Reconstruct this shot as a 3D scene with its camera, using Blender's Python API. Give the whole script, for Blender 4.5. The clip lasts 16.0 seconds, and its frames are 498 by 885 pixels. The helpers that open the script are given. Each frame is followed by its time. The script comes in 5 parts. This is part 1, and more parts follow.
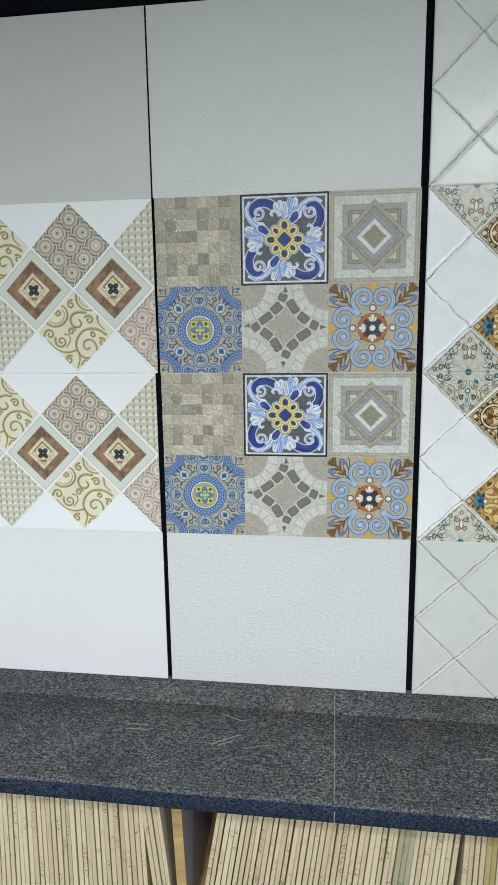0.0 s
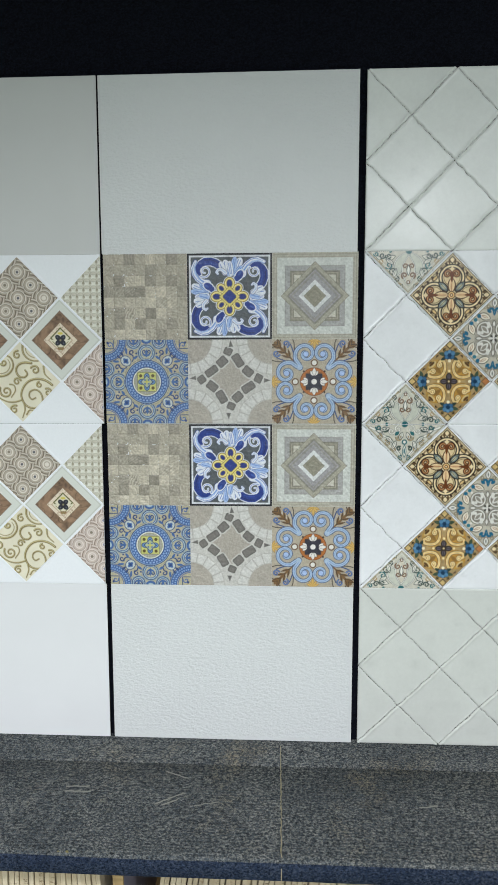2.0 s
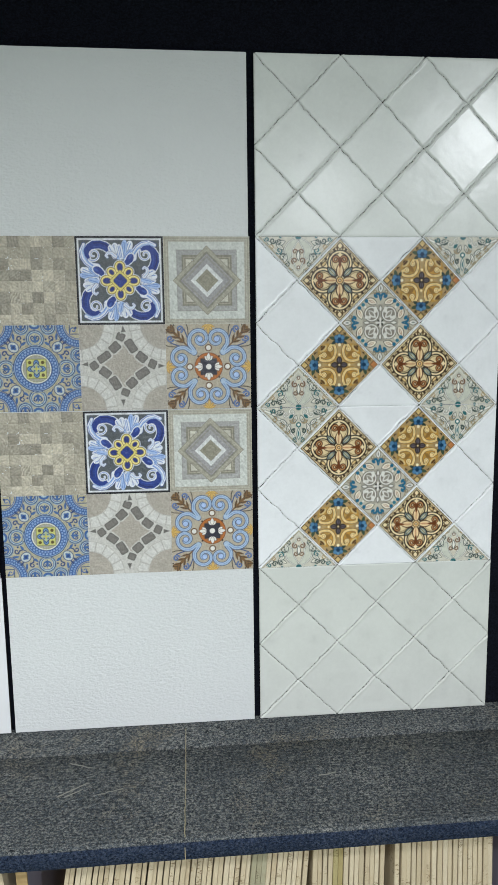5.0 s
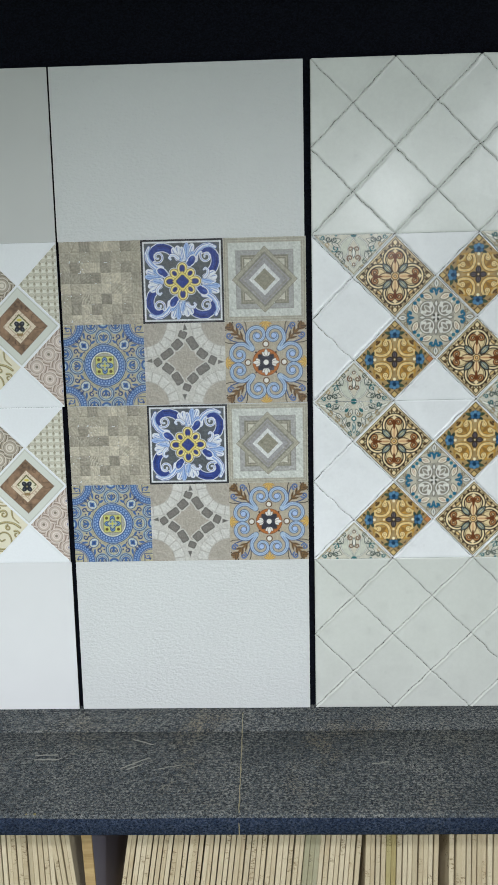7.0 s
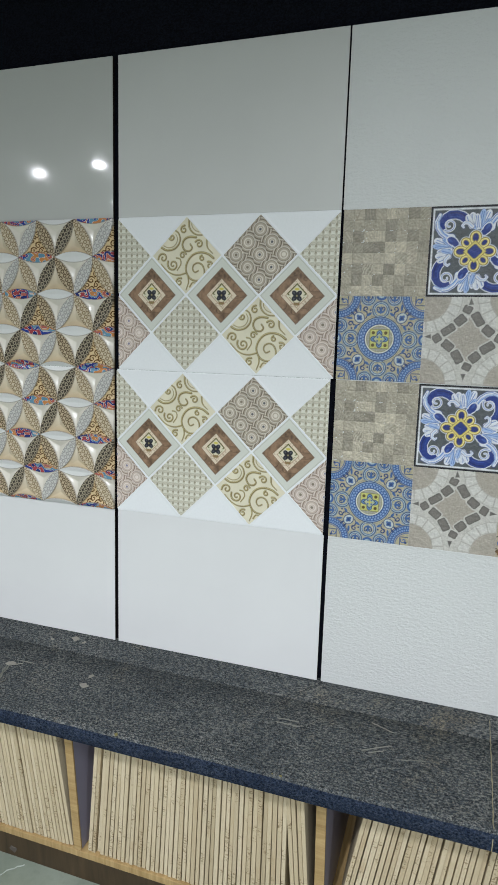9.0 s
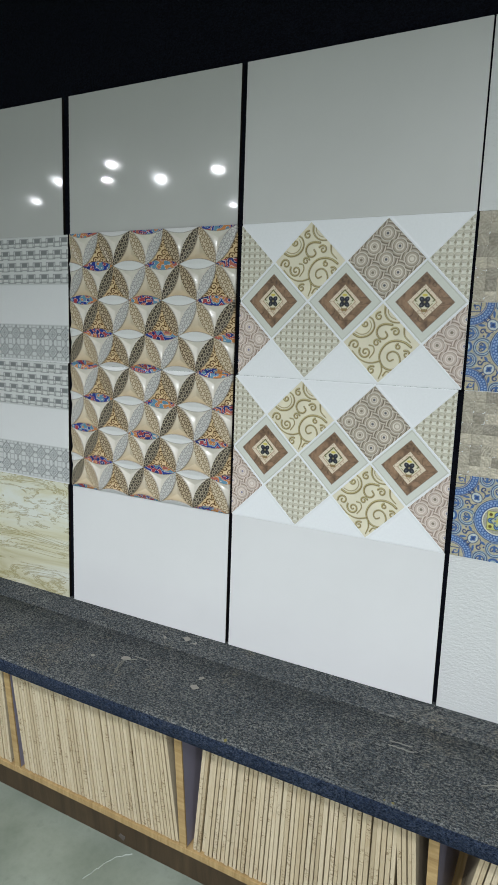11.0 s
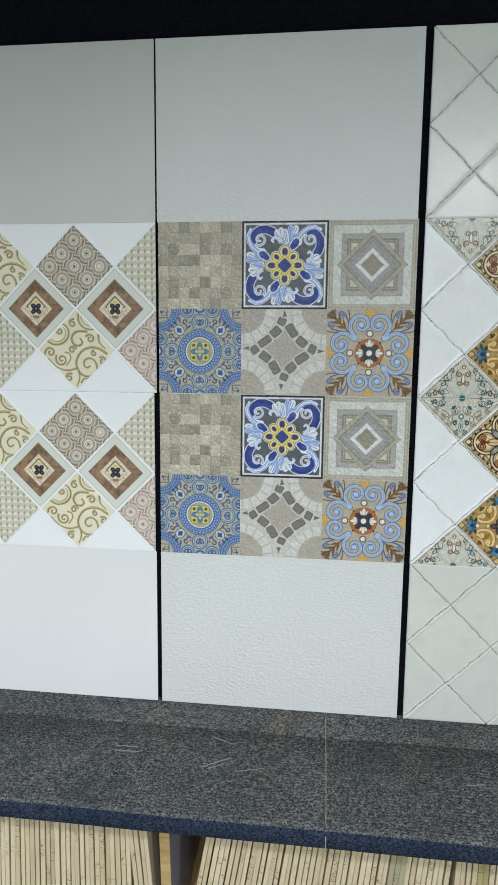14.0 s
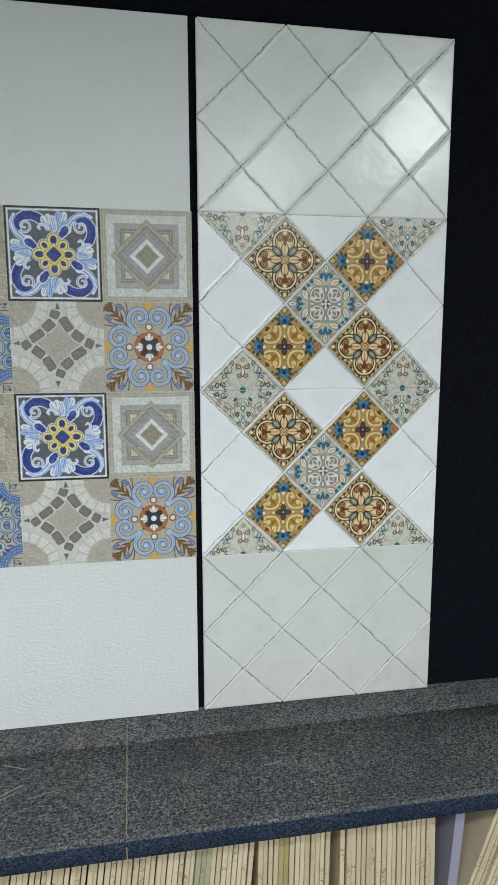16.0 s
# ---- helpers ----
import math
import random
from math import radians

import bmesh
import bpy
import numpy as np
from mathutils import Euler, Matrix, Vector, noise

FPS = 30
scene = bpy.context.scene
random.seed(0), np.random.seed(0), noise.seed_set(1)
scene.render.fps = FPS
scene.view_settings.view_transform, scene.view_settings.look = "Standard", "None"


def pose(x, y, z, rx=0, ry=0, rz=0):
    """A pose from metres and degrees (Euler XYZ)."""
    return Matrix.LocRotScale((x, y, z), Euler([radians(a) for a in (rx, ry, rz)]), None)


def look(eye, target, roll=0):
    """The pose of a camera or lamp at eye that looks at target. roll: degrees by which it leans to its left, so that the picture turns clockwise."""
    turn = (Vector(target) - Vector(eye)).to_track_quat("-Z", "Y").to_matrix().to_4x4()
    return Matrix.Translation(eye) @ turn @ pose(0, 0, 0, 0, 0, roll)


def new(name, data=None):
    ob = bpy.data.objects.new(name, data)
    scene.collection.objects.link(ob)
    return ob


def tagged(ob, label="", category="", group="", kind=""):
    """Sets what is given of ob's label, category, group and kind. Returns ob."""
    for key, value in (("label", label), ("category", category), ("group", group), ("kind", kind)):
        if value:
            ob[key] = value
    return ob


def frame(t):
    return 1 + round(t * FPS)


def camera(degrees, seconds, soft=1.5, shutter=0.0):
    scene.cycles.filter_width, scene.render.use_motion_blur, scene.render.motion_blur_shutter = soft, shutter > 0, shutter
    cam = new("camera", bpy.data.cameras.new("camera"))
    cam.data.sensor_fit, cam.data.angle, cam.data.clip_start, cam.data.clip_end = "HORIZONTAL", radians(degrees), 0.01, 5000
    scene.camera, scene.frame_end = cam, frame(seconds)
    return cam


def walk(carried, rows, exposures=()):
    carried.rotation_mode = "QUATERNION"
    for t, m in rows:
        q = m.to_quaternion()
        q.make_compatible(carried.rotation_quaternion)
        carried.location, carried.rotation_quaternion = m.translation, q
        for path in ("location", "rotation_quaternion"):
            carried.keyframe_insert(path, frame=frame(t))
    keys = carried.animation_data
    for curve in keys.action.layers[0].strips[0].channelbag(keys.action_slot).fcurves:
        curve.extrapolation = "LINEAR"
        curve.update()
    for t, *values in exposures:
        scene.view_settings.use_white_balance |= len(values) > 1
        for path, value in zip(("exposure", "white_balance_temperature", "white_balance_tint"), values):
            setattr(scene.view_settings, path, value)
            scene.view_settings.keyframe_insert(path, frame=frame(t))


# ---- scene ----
cam = camera(42.5, 16.0, 0.8)
BACK = 6.0  # degrees by which the display leans back from upright
# seconds, eye, target, roll, given square to the leaning display
PATH = [
    (0, (0.315, -1.126, 0.681), (0.046, 0.823, 0.324), -0.8),
    (0.5, (0.317, -1.125, 0.684), (0.004, 0.818, 0.328), -0.5),
    (1, (0.328, -1.119, 0.672), (0.091, 0.84, 0.342), -0.6),
    (1.5, (0.321, -1.13, 0.687), (0.171, 0.845, 0.411), -0.1),
    (2, (0.314, -1.146, 0.687), (0.218, 0.841, 0.478), -0.1),
    (2.5, (0.301, -1.149, 0.693), (0.306, 0.837, 0.464), 0.4),
    (3, (0.31, -1.147, 0.694), (0.321, 0.838, 0.456), 0.5),
    (3.5, (0.339, -1.14, 0.689), (0.276, 0.844, 0.449), 0.5),
    (4, (0.323, -1.142, 0.688), (0.303, 0.842, 0.439), 0.2),
    (4.5, (0.329, -1.143, 0.687), (0.389, 0.84, 0.435), -0.3),
    (4.7, (0.339, -1.144, 0.692), (0.447, 0.835, 0.427), -0.5),
    (5.75, (0.356, -1.176, 0.68), (0.565, 0.817, 0.436), -0.8),
    (6.8, (0.367, -1.201, 0.662), (0.389, 0.789, 0.46), -1.2),
    (7, (0.371, -1.191, 0.669), (0.319, 0.794, 0.432), -1.2),
    (7.5, (0.325, -1.193, 0.659), (0.098, 0.781, 0.433), -0.1),
    (8, (0.294, -1.181, 0.663), (-0.062, 0.771, 0.413), 0.6),
    (8.5, (0.262, -1.173, 0.667), (-0.245, 0.74, 0.382), 1.4),
    (9, (0.231, -1.174, 0.667), (-0.4, 0.697, 0.351), 1.7),
    (9.5, (0.212, -1.174, 0.673), (-0.569, 0.641, 0.363), 2.0),
    (9.7, (0.207, -1.175, 0.671), (-0.633, 0.615, 0.373), 2.0),
    (10.75, (0.198, -1.168, 0.678), (-0.745, 0.57, 0.356), 2.1),
    (11.8, (0.221, -1.155, 0.686), (-0.561, 0.652, 0.331), 1.5),
    (12, (0.226, -1.155, 0.687), (-0.502, 0.675, 0.336), 1.5),
    (12.5, (0.238, -1.152, 0.687), (-0.403, 0.714, 0.355), 1.5),
    (13, (0.252, -1.145, 0.683), (-0.28, 0.753, 0.347), 1.6),
    (13.5, (0.276, -1.141, 0.675), (-0.136, 0.791, 0.365), 1.4),
    (14, (0.298, -1.142, 0.672), (0.07, 0.826, 0.398), 0.6),
    (14.5, (0.324, -1.136, 0.676), (0.216, 0.84, 0.389), -0.0),
    (15, (0.353, -1.133, 0.667), (0.397, 0.844, 0.369), -0.7),
    (15.5, (0.357, -1.124, 0.67), (0.563, 0.84, 0.35), -0.6),
    (16, (0.349, -1.115, 0.677), (0.694, 0.832, 0.379), -0.1),
]
walk(cam, [(t, pose(0, 0, 0, -BACK) @ look(eye, target, roll)) for t, eye, target, roll in PATH],
     [(0, 0.19), (4.5, 0.2), (7, 0.13), (9, 0.0), (12.5, 0.0), (14, 0.13), (15, 0.15), (16, 0.06)])

# lamps on the ceiling: x, y, watts, beam in degrees
LAMP_Z = 2.28
# the last five are unseen, added to fill and balance the light
LAMPS = [(-3.64, -3.07, 6, 160), (-3.15, -3.17, 6, 160), (-2.55, -3.09, 6, 160), (-3.34, -2.78, 4, 160), (-2.88, -3.93, 3.5, 160),
         (-4.11, -2.99, 6, 160), (-4.81, -3.40, 6, 160), (2.11, -2.61, 40, 175), (-0.05, -2.1, 32, 128), (-0.85, -2.2, 27, 113), (2.9, -2.9, 8, 170), (0.1, -4.3, 104, 164), (1.3, -3.6, 30, 175)]
world = bpy.data.worlds.new("world")
scene.world = world
world.use_nodes = True
world.node_tree.nodes["Background"].inputs[0].default_value = (0.6, 0.68, 0.75, 1)
world.node_tree.nodes["Background"].inputs[1].default_value = 0.02
for x, y, watts, spread in LAMPS:
    data = bpy.data.lights.new("downlight_lamp", "AREA")
    data.shape, data.size, data.spread, data.energy, data.color = "DISK", 0.065, radians(spread), watts, (0.962, 1.0, 1.055)
    ob = new("downlight_lamp", data)
    ob.matrix_world = pose(x, y, LAMP_Z)


# ---- materials ----
def lin(r, g, b):
    """Eight-bit sRGB to linear."""
    return tuple((c / 255 / 12.92 if c <= 10 else ((c / 255 + 0.055) / 1.055) ** 2.4) for c in (r, g, b))


class Mat:
    """A node material on Principled, with short ways to add noise, ramps and bump."""

    def __init__(self, name, rough=0.5, spec=0.5, metal=0.0):
        self.m = bpy.data.materials.new(name)
        self.m.use_nodes = True
        self.t = self.m.node_tree
        self.b = self.t.nodes["Principled BSDF"]
        self.b.inputs["Roughness"].default_value = rough
        self.b.inputs["Specular IOR Level"].default_value = spec
        self.b.inputs["Metallic"].default_value = metal
        self.co = self.t.nodes.new("ShaderNodeTexCoord").outputs["Object"]

    def node(self, kind, **ins):
        n = self.t.nodes.new(kind)
        for k, v in ins.items():
            k = k.replace("_", " ")
            if hasattr(v, "node"):
                self.t.links.new(v, n.inputs[k])
            else:
                n.inputs[k].default_value = v
        return n

    def noise(self, scale, detail=4.0, rough=0.6, stretch=(1, 1, 1), dist=0.0):
        mp = self.node("ShaderNodeMapping", Vector=self.co)
        mp.inputs["Scale"].default_value = stretch
        return self.node("ShaderNodeTexNoise", Vector=mp.outputs[0], Scale=scale, Detail=detail, Roughness=rough, Distortion=dist).outputs[0]

    def ramp(self, fac, *stops):
        r = self.t.nodes.new("ShaderNodeValToRGB")
        while len(r.color_ramp.elements) < len(stops):
            r.color_ramp.elements.new(0.5)
        for e, (p, c) in zip(r.color_ramp.elements, stops):
            e.position, e.color = p, (*(c if isinstance(c, tuple) else (c, c, c)), 1)
        self.t.links.new(fac, r.inputs[0])
        return r.outputs[0]

    def mix(self, fac, a, b, mode="MIX"):
        n = self.t.nodes.new("ShaderNodeMix")
        n.data_type, n.blend_type = "RGBA", mode
        for i, v in ((0, fac), (6, a), (7, b)):
            if hasattr(v, "node"):
                self.t.links.new(v, n.inputs[i])
            else:
                n.inputs[i].default_value = v if i == 0 else (*v, 1)
        return n.outputs[2]

    def attr(self, name):
        n = self.t.nodes.new("ShaderNodeAttribute")
        n.attribute_name = name
        return n.outputs["Color"]

    def math(self, op, a, b=0.0):
        n = self.t.nodes.new("ShaderNodeMath")
        n.operation = op
        for i, v in ((0, a), (1, b)):
            if hasattr(v, "node"):
                self.t.links.new(v, n.inputs[i])
            else:
                n.inputs[i].default_value = v
        return n.outputs[0]

    def random(self):
        return self.t.nodes.new("ShaderNodeObjectInfo").outputs["Random"]

    def colour(self, c):
        if hasattr(c, "node"):
            self.t.links.new(c, self.b.inputs["Base Color"])
        else:
            self.b.inputs["Base Color"].default_value = (*c, 1)
        return self

    def rough(self, r):
        self.t.links.new(r, self.b.inputs["Roughness"])
        return self

    def bump(self, h, strength=0.3, dist=0.001):
        n = self.node("ShaderNodeBump", Height=h, Strength=strength, Distance=dist)
        if self.b.inputs["Normal"].is_linked:
            self.t.links.new(self.b.inputs["Normal"].links[0].from_socket, n.inputs["Normal"])
        self.t.links.new(n.outputs[0], self.b.inputs["Normal"])
        return self


def glaze(name, colour, rough, bump_scale=0.0, bump=0.0, spec=0.5, dirt=0.04, patchy=False):
    m = Mat(name, rough, spec)
    big = m.ramp(m.noise(5, 3), (0.3, tuple(c * (1 - dirt) for c in colour)), (0.75, colour))
    m.colour(m.mix(m.ramp(m.noise(60, 4), (0.62, 0.0), (0.78, 0.35)), big, tuple(c * 0.93 for c in colour)))
    m.rough(m.ramp(m.noise(14, 3), (0.3, max(0.02, rough - 0.04)), (0.7, rough + 0.05)))
    if bump:
        h = m.noise(bump_scale, 3, 0.6, (1, 1, 1.6))
        if patchy:
            h = m.math("MULTIPLY", h, m.ramp(m.noise(7, 3, 0.6, (1.6, 1, 0.7)), (0.36, 0.7), (0.66, 1.0)))
        m.bump(h, bump, 0.003)
    return m.m


WHITE = (0.78, 0.79, 0.79)
M_gloss = glaze("glossy_white_glaze", WHITE, 0.05, 0, 0.0, 0.5)
M_satin = glaze("satin_white_glaze", WHITE, 0.42, 30, 0.03)
M_peel = glaze("orange_peel_white_glaze", (0.69, 0.71, 0.70), 0.33, 125, 0.8, dirt=0.02, patchy=True)
M_pale = glaze("satin_pale_grey_glaze", (0.63, 0.64, 0.62), 0.36, 30, 0.03)
M_pale_gloss = glaze("glossy_pale_grey_glaze", (0.57, 0.58, 0.555), 0.05)


def mat_marble():
    """Cream glaze with olive veins and bands that run lengthwise."""
    m = Mat("ivory_marbled_glaze", 0.12)
    c = m.ramp(m.noise(5, 5, 0.6, (0.5, 1, 2.4), 0.8), (0.32, lin(176, 168, 118)), (0.46, lin(214, 212, 184)), (0.6, lin(222, 226, 216)))
    m.colour(m.mix(m.ramp(m.noise(8, 6, 0.7, (0.4, 1, 2.0), 1.5), (0.47, 0.0), (0.5, 0.7), (0.53, 0.0)), c, lin(150, 138, 84)))
    return m.m


M_ivory = mat_marble()



def print_mat(name, rough, bump_scale, bump, spec=0.5):
    m = Mat(name, rough, spec)
    col = m.attr("print")
    m.colour(m.mix(m.ramp(m.noise(220, 3), (0.3, 0.0), (0.8, 0.14)), col, m.mix(1.0, col, (0.72, 0.72, 0.7), "MULTIPLY")))
    if bump:
        m.bump(m.noise(bump_scale, 4), bump, 0.004)
    return m.m


M_print_stone = print_mat("rough_printed_glaze", 0.3, 150, 0.6)
M_print_satin = print_mat("satin_printed_glaze", 0.4, 120, 0.05)
M_print_rustic = print_mat("rustic_printed_glaze", 0.24, 60, 0.06)
M_print_gloss = print_mat("glossy_printed_glaze", 0.2, 40, 0.02, 0.42)


def mat_biscuit(name, tint):
    m = Mat(name, 0.85, 0.2)
    shift = m.node("ShaderNodeVectorMath", Vector=m.co)
    shift.operation = "ADD"
    m.t.links.new(m.math("MULTIPLY", m.random(), 37.0), shift.inputs[1])
    m.co = shift.outputs[0]
    base = m.ramp(m.random(), (0.0, lin(186, 171, 142)), (0.5, lin(198, 184, 155)), (0.85, lin(204, 191, 164)), (1.0, lin(178, 164, 136)))
    c = m.mix(m.ramp(m.noise(9, 4, 0.7), (0.55, 0.0), (0.75, 0.45)), base, lin(162, 136, 98))
    # broken rows of brown stamp marks
    marks = m.math("MULTIPLY", m.ramp(m.noise(11, 3, 0.6), (0.54, 0.0), (0.60, 1.0)), m.ramp(m.noise(190, 3, 0.8, (0.6, 1, 1.3)), (0.52, 0.0), (0.60, 0.8)))
    c = m.mix(marks, c, lin(108, 88, 60))
    c = m.mix(m.ramp(m.noise(420, 3, 0.7, (1, 1, 0.3)), (0.45, 0.0), (0.8, 0.3)), c, lin(158, 136, 100))
    m.colour(m.mix(1.0, c, tint, "MULTIPLY"))
    m.bump(m.noise(300, 4), 0.3, 0.001)
    return m.m


M_biscuit = mat_biscuit("ceramic_biscuit", (1, 1, 1))
# near-black body colour stands in for the shade in gaps between columns
M_gap_clay = glaze("dark_sooty_clay", lin(38, 33, 30), 0.9, 300, 0.3, 0.1)
M_biscuit_grey = mat_biscuit("grey_ceramic_biscuit", (0.62, 0.68, 0.66))
M_biscuit_olive = mat_biscuit("olive_tan_ceramic_biscuit", (0.72, 0.72, 0.5))


def mat_carpet(name, dark, dust, amount, ribs=True):
    """Needle-felt carpet: coarse fibre grain, ribs along x, dust worn in by patches."""
    m = Mat(name, 0.95, 0.1)
    grain = m.noise(320, 4, 0.85, (0.75, 1, 1))
    c = m.mix(m.ramp(grain, (0.40, 0.0), (0.64, 1.0)), tuple(0.45 * v for v in dark), tuple(2.8 * v for v in dark))
    patch = m.ramp(m.noise(4.5, 6, 0.75), (0.36, 0.45), (0.62, 1.0))
    flecks = m.ramp(m.noise(290, 4, 0.9, (0.75, 1, 1)), (0.47, 0.0), (0.62, 1.0))
    c = m.mix(m.math("MULTIPLY", m.math("MULTIPLY", patch, flecks), amount), c, dust)
    c = m.mix(m.math("MULTIPLY", m.ramp(m.noise(6, 5, 0.7), (0.54, 0.0), (0.70, 0.7 * amount)), flecks), c, tuple(v * k for v, k in zip(dust, (1.0, 0.82, 0.56))))
    if ribs:
        wave = m.t.nodes.new("ShaderNodeTexWave")
        wave.bands_direction = "Y"
        m.t.links.new(m.node("ShaderNodeMapping", Vector=m.co).outputs[0], wave.inputs["Vector"])
        wave.inputs["Scale"].default_value = 52
        wave.inputs["Distortion"].default_value = 1.0
        c = m.mix(m.ramp(wave.outputs[1], (0.1, 0.15), (0.5, 0.0)), c, tuple(0.3 * v for v in dark))
        m.bump(wave.outputs[1], 0.3, 0.002)
    m.colour(c)
    m.bump(grain, 0.8, 0.003)
    return m.m


M_carpet = mat_carpet("charcoal_ribbed_carpet", lin(47, 52, 56), lin(152, 152, 146), 0.97)
M_carpet_edge = mat_carpet("navy_carpet_edge", lin(24, 32, 47), lin(86, 96, 112), 0.7, False)
M_black = mat_carpet("black_carpet", lin(11, 13, 20), lin(22, 25, 36), 0.4)


def mat_wood(name, a, b, scale=6, grain=(1, 1, 14), rough=0.6):
    m = Mat(name, rough, 0.3)
    c = m.ramp(m.noise(scale, 6, 0.65, grain, 0.6), (0.3, a), (0.7, b))
    c = m.mix(m.ramp(m.noise(11, 4), (0.58, 0.0), (0.75, 0.5)), c, tuple(0.5 * v for v in a))
    m.colour(c)
    m.bump(m.noise(scale * 10, 4, 0.6, grain), 0.2, 0.001)
    return m.m


M_edgeband = mat_wood("ochre_board_edge", lin(150, 122, 78), lin(188, 162, 116))
M_edgeband_h = mat_wood("ochre_board_edge_lengthwise", lin(146, 120, 78), lin(186, 160, 114), 6, (14, 1, 1))
M_laminate = glaze("lavender_grey_laminate", lin(146, 143, 162), 0.4)
M_kick = mat_wood("dark_brown_plinth", lin(52, 42, 30), lin(78, 64, 46), 4, (10, 1, 1), 0.5)
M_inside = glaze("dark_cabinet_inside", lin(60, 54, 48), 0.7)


def mat_floor():
    m = Mat("grey_green_stone_floor", 0.35, 0.4)
    c = m.ramp(m.noise(5, 6, 0.7), (0.3, lin(112, 122, 110)), (0.7, lin(148, 156, 144)))
    m.colour(m.mix(m.ramp(m.noise(40, 4), (0.55, 0.0), (0.75, 0.4)), c, lin(90, 98, 90)))
    m.bump(m.noise(50, 3), 0.1, 0.001)
    return m.m


M_floor = mat_floor()
M_wallpaint = glaze("grey_wall_paint", (0.24, 0.25, 0.26), 0.7, 60, 0.1)
M_ceil = glaze("grey_ceiling_paint", (0.42, 0.42, 0.42), 0.8, 60, 0.1)
M_chip = glaze("white_plaster_chip", lin(142, 139, 130), 0.8, 200, 0.3)
M_scratch = glaze("pale_scuff", lin(124, 124, 116), 0.9)
M_seam = glaze("dusty_seam", lin(156, 148, 118), 0.95, 300, 0.4)
M_crack = glaze("pale_crack_filler", lin(160, 168, 160), 0.8)
M_smear = glaze("dull_grey_smear", lin(84, 78, 72), 0.7)
M_fixture = glaze("white_fixture_plastic", (0.8, 0.8, 0.8), 0.4)
M_fleck = glaze("yellow_paint_fleck", lin(112, 105, 62), 0.8)


# ---- mesh helpers ----
def mesh_of(name, bm, material):
    me = bpy.data.meshes.new(name)
    bm.to_mesh(me)
    bm.free()
    me.materials.append(material)
    return me


def part(name, bm, material, parent, label="", m=None):
    ob = new(name, mesh_of(name, bm, material) if isinstance(bm, bmesh.types.BMesh) else bm)
    ob.parent = parent
    if m:
        ob.matrix_basis = m
    return tagged(ob, label)


def box_bm(x0, x1, y0, y1, z0, z1, bevel=0.0, seg=2):
    bm = bmesh.new()
    bmesh.ops.create_cube(bm, size=1, matrix=Matrix.LocRotScale(((x0 + x1) / 2, (y0 + y1) / 2, (z0 + z1) / 2), None, (x1 - x0, y1 - y0, z1 - z0)))
    if bevel:
        bmesh.ops.bevel(bm, geom=list(bm.edges), offset=bevel, segments=seg, affect="EDGES", profile=0.5)
    return bm


def structure(name, bm, material, label, category, m=None):
    ob = new(name, mesh_of(name, bm, material))
    if m:
        ob.matrix_world = m
    return tagged(ob, label, category, kind="structure")


# ---- the room ----
FLOOR = -0.465
structure("floor", box_bm(-6, 5, -7, 0.6, FLOOR - 0.1, FLOOR), M_floor, "grey-green stone floor with fine pale cracks", "floor")
structure("ceiling", box_bm(-6, 5, -7, 0.6, 2.3, 2.4), M_ceil, "grey painted flat ceiling above the shop", "ceiling")
structure("wall_north", box_bm(-6, 5, 0.6, 0.7, FLOOR, 2.3), M_wallpaint, "grey painted wall behind the display", "wall")
structure("wall_south", box_bm(-6, 5, -7.1, -7, FLOOR, 2.3), M_wallpaint, "grey painted wall across the shop", "wall")
structure("wall_west", box_bm(-6.1, -6, -7, 0.6, FLOOR, 2.3), M_wallpaint, "grey painted side wall", "wall")
structure("wall_east", box_bm(5, 5.1, -7, 0.6, FLOOR, 2.3), M_wallpaint, "grey painted side wall", "wall")

# the display panel and its tiles lean back together
PANEL = pose(0, 0, 0, -BACK)
structure("display_panel", box_bm(-2.3, 2.0, 0.0105, 0.03, -0.02, 2.15), M_black, "black ribbed carpet board that the tiles lean on", "display panel", PANEL)

# ---- the bench ----
bench = tagged(new("display_bench"), "low display bench wrapped in charcoal ribbed carpet", "bench")
bench.location = (0, 0, FLOOR)
B0 = Matrix.Translation((0, 0, -FLOOR))


def shelf_bm(x0, x1):
    """Carpeted board with a rounded front edge, slightly sagging cloth on top."""
    prof = [(0.26, -0.0405), (0.26, -0.001), (0.02, -0.001), (-0.0635, -0.0006), (-0.0655, -0.0045), (-0.0675, -0.0014), (-0.16, -0.0014), (-0.254, -0.002)]
    prof += [(-0.257 - 0.010 * math.sin(a), -0.012 + 0.010 * math.cos(a)) for a in (0.0, 0.35, 0.7, 1.05, 1.35)]
    prof += [(-0.268, -0.013), (-0.268, -0.036), (-0.264, -0.0405)]
    bm = bmesh.new()
    n = 90
    rings = []
    for i in range(n + 1):
        x = x0 + (x1 - x0) * i / n
        rings.append([bm.verts.new((x, y + (0.0016 * noise.noise((x * 3, y, 1)) if y < -0.2 else 0), z + (0.0012 * noise.noise((x * 5, y * 8, 0)) - 0.0006 if z > -0.02 and y < -0.03 else 0))) for y, z in prof])
    k = len(prof)
    for a, b in zip(rings, rings[1:]):
        for j in range(k):
            f = bm.faces.new((a[j], b[j], b[(j + 1) % k], a[(j + 1) % k]))
            f.smooth = True
            f.material_index = 1 if prof[j][0] < -0.262 and prof[j][1] < -0.006 else 0
    bm.faces.new(rings[0][::-1])
    bm.faces.new(rings[-1])
    bmesh.ops.recalc_face_normals(bm, faces=bm.faces)
    return bm


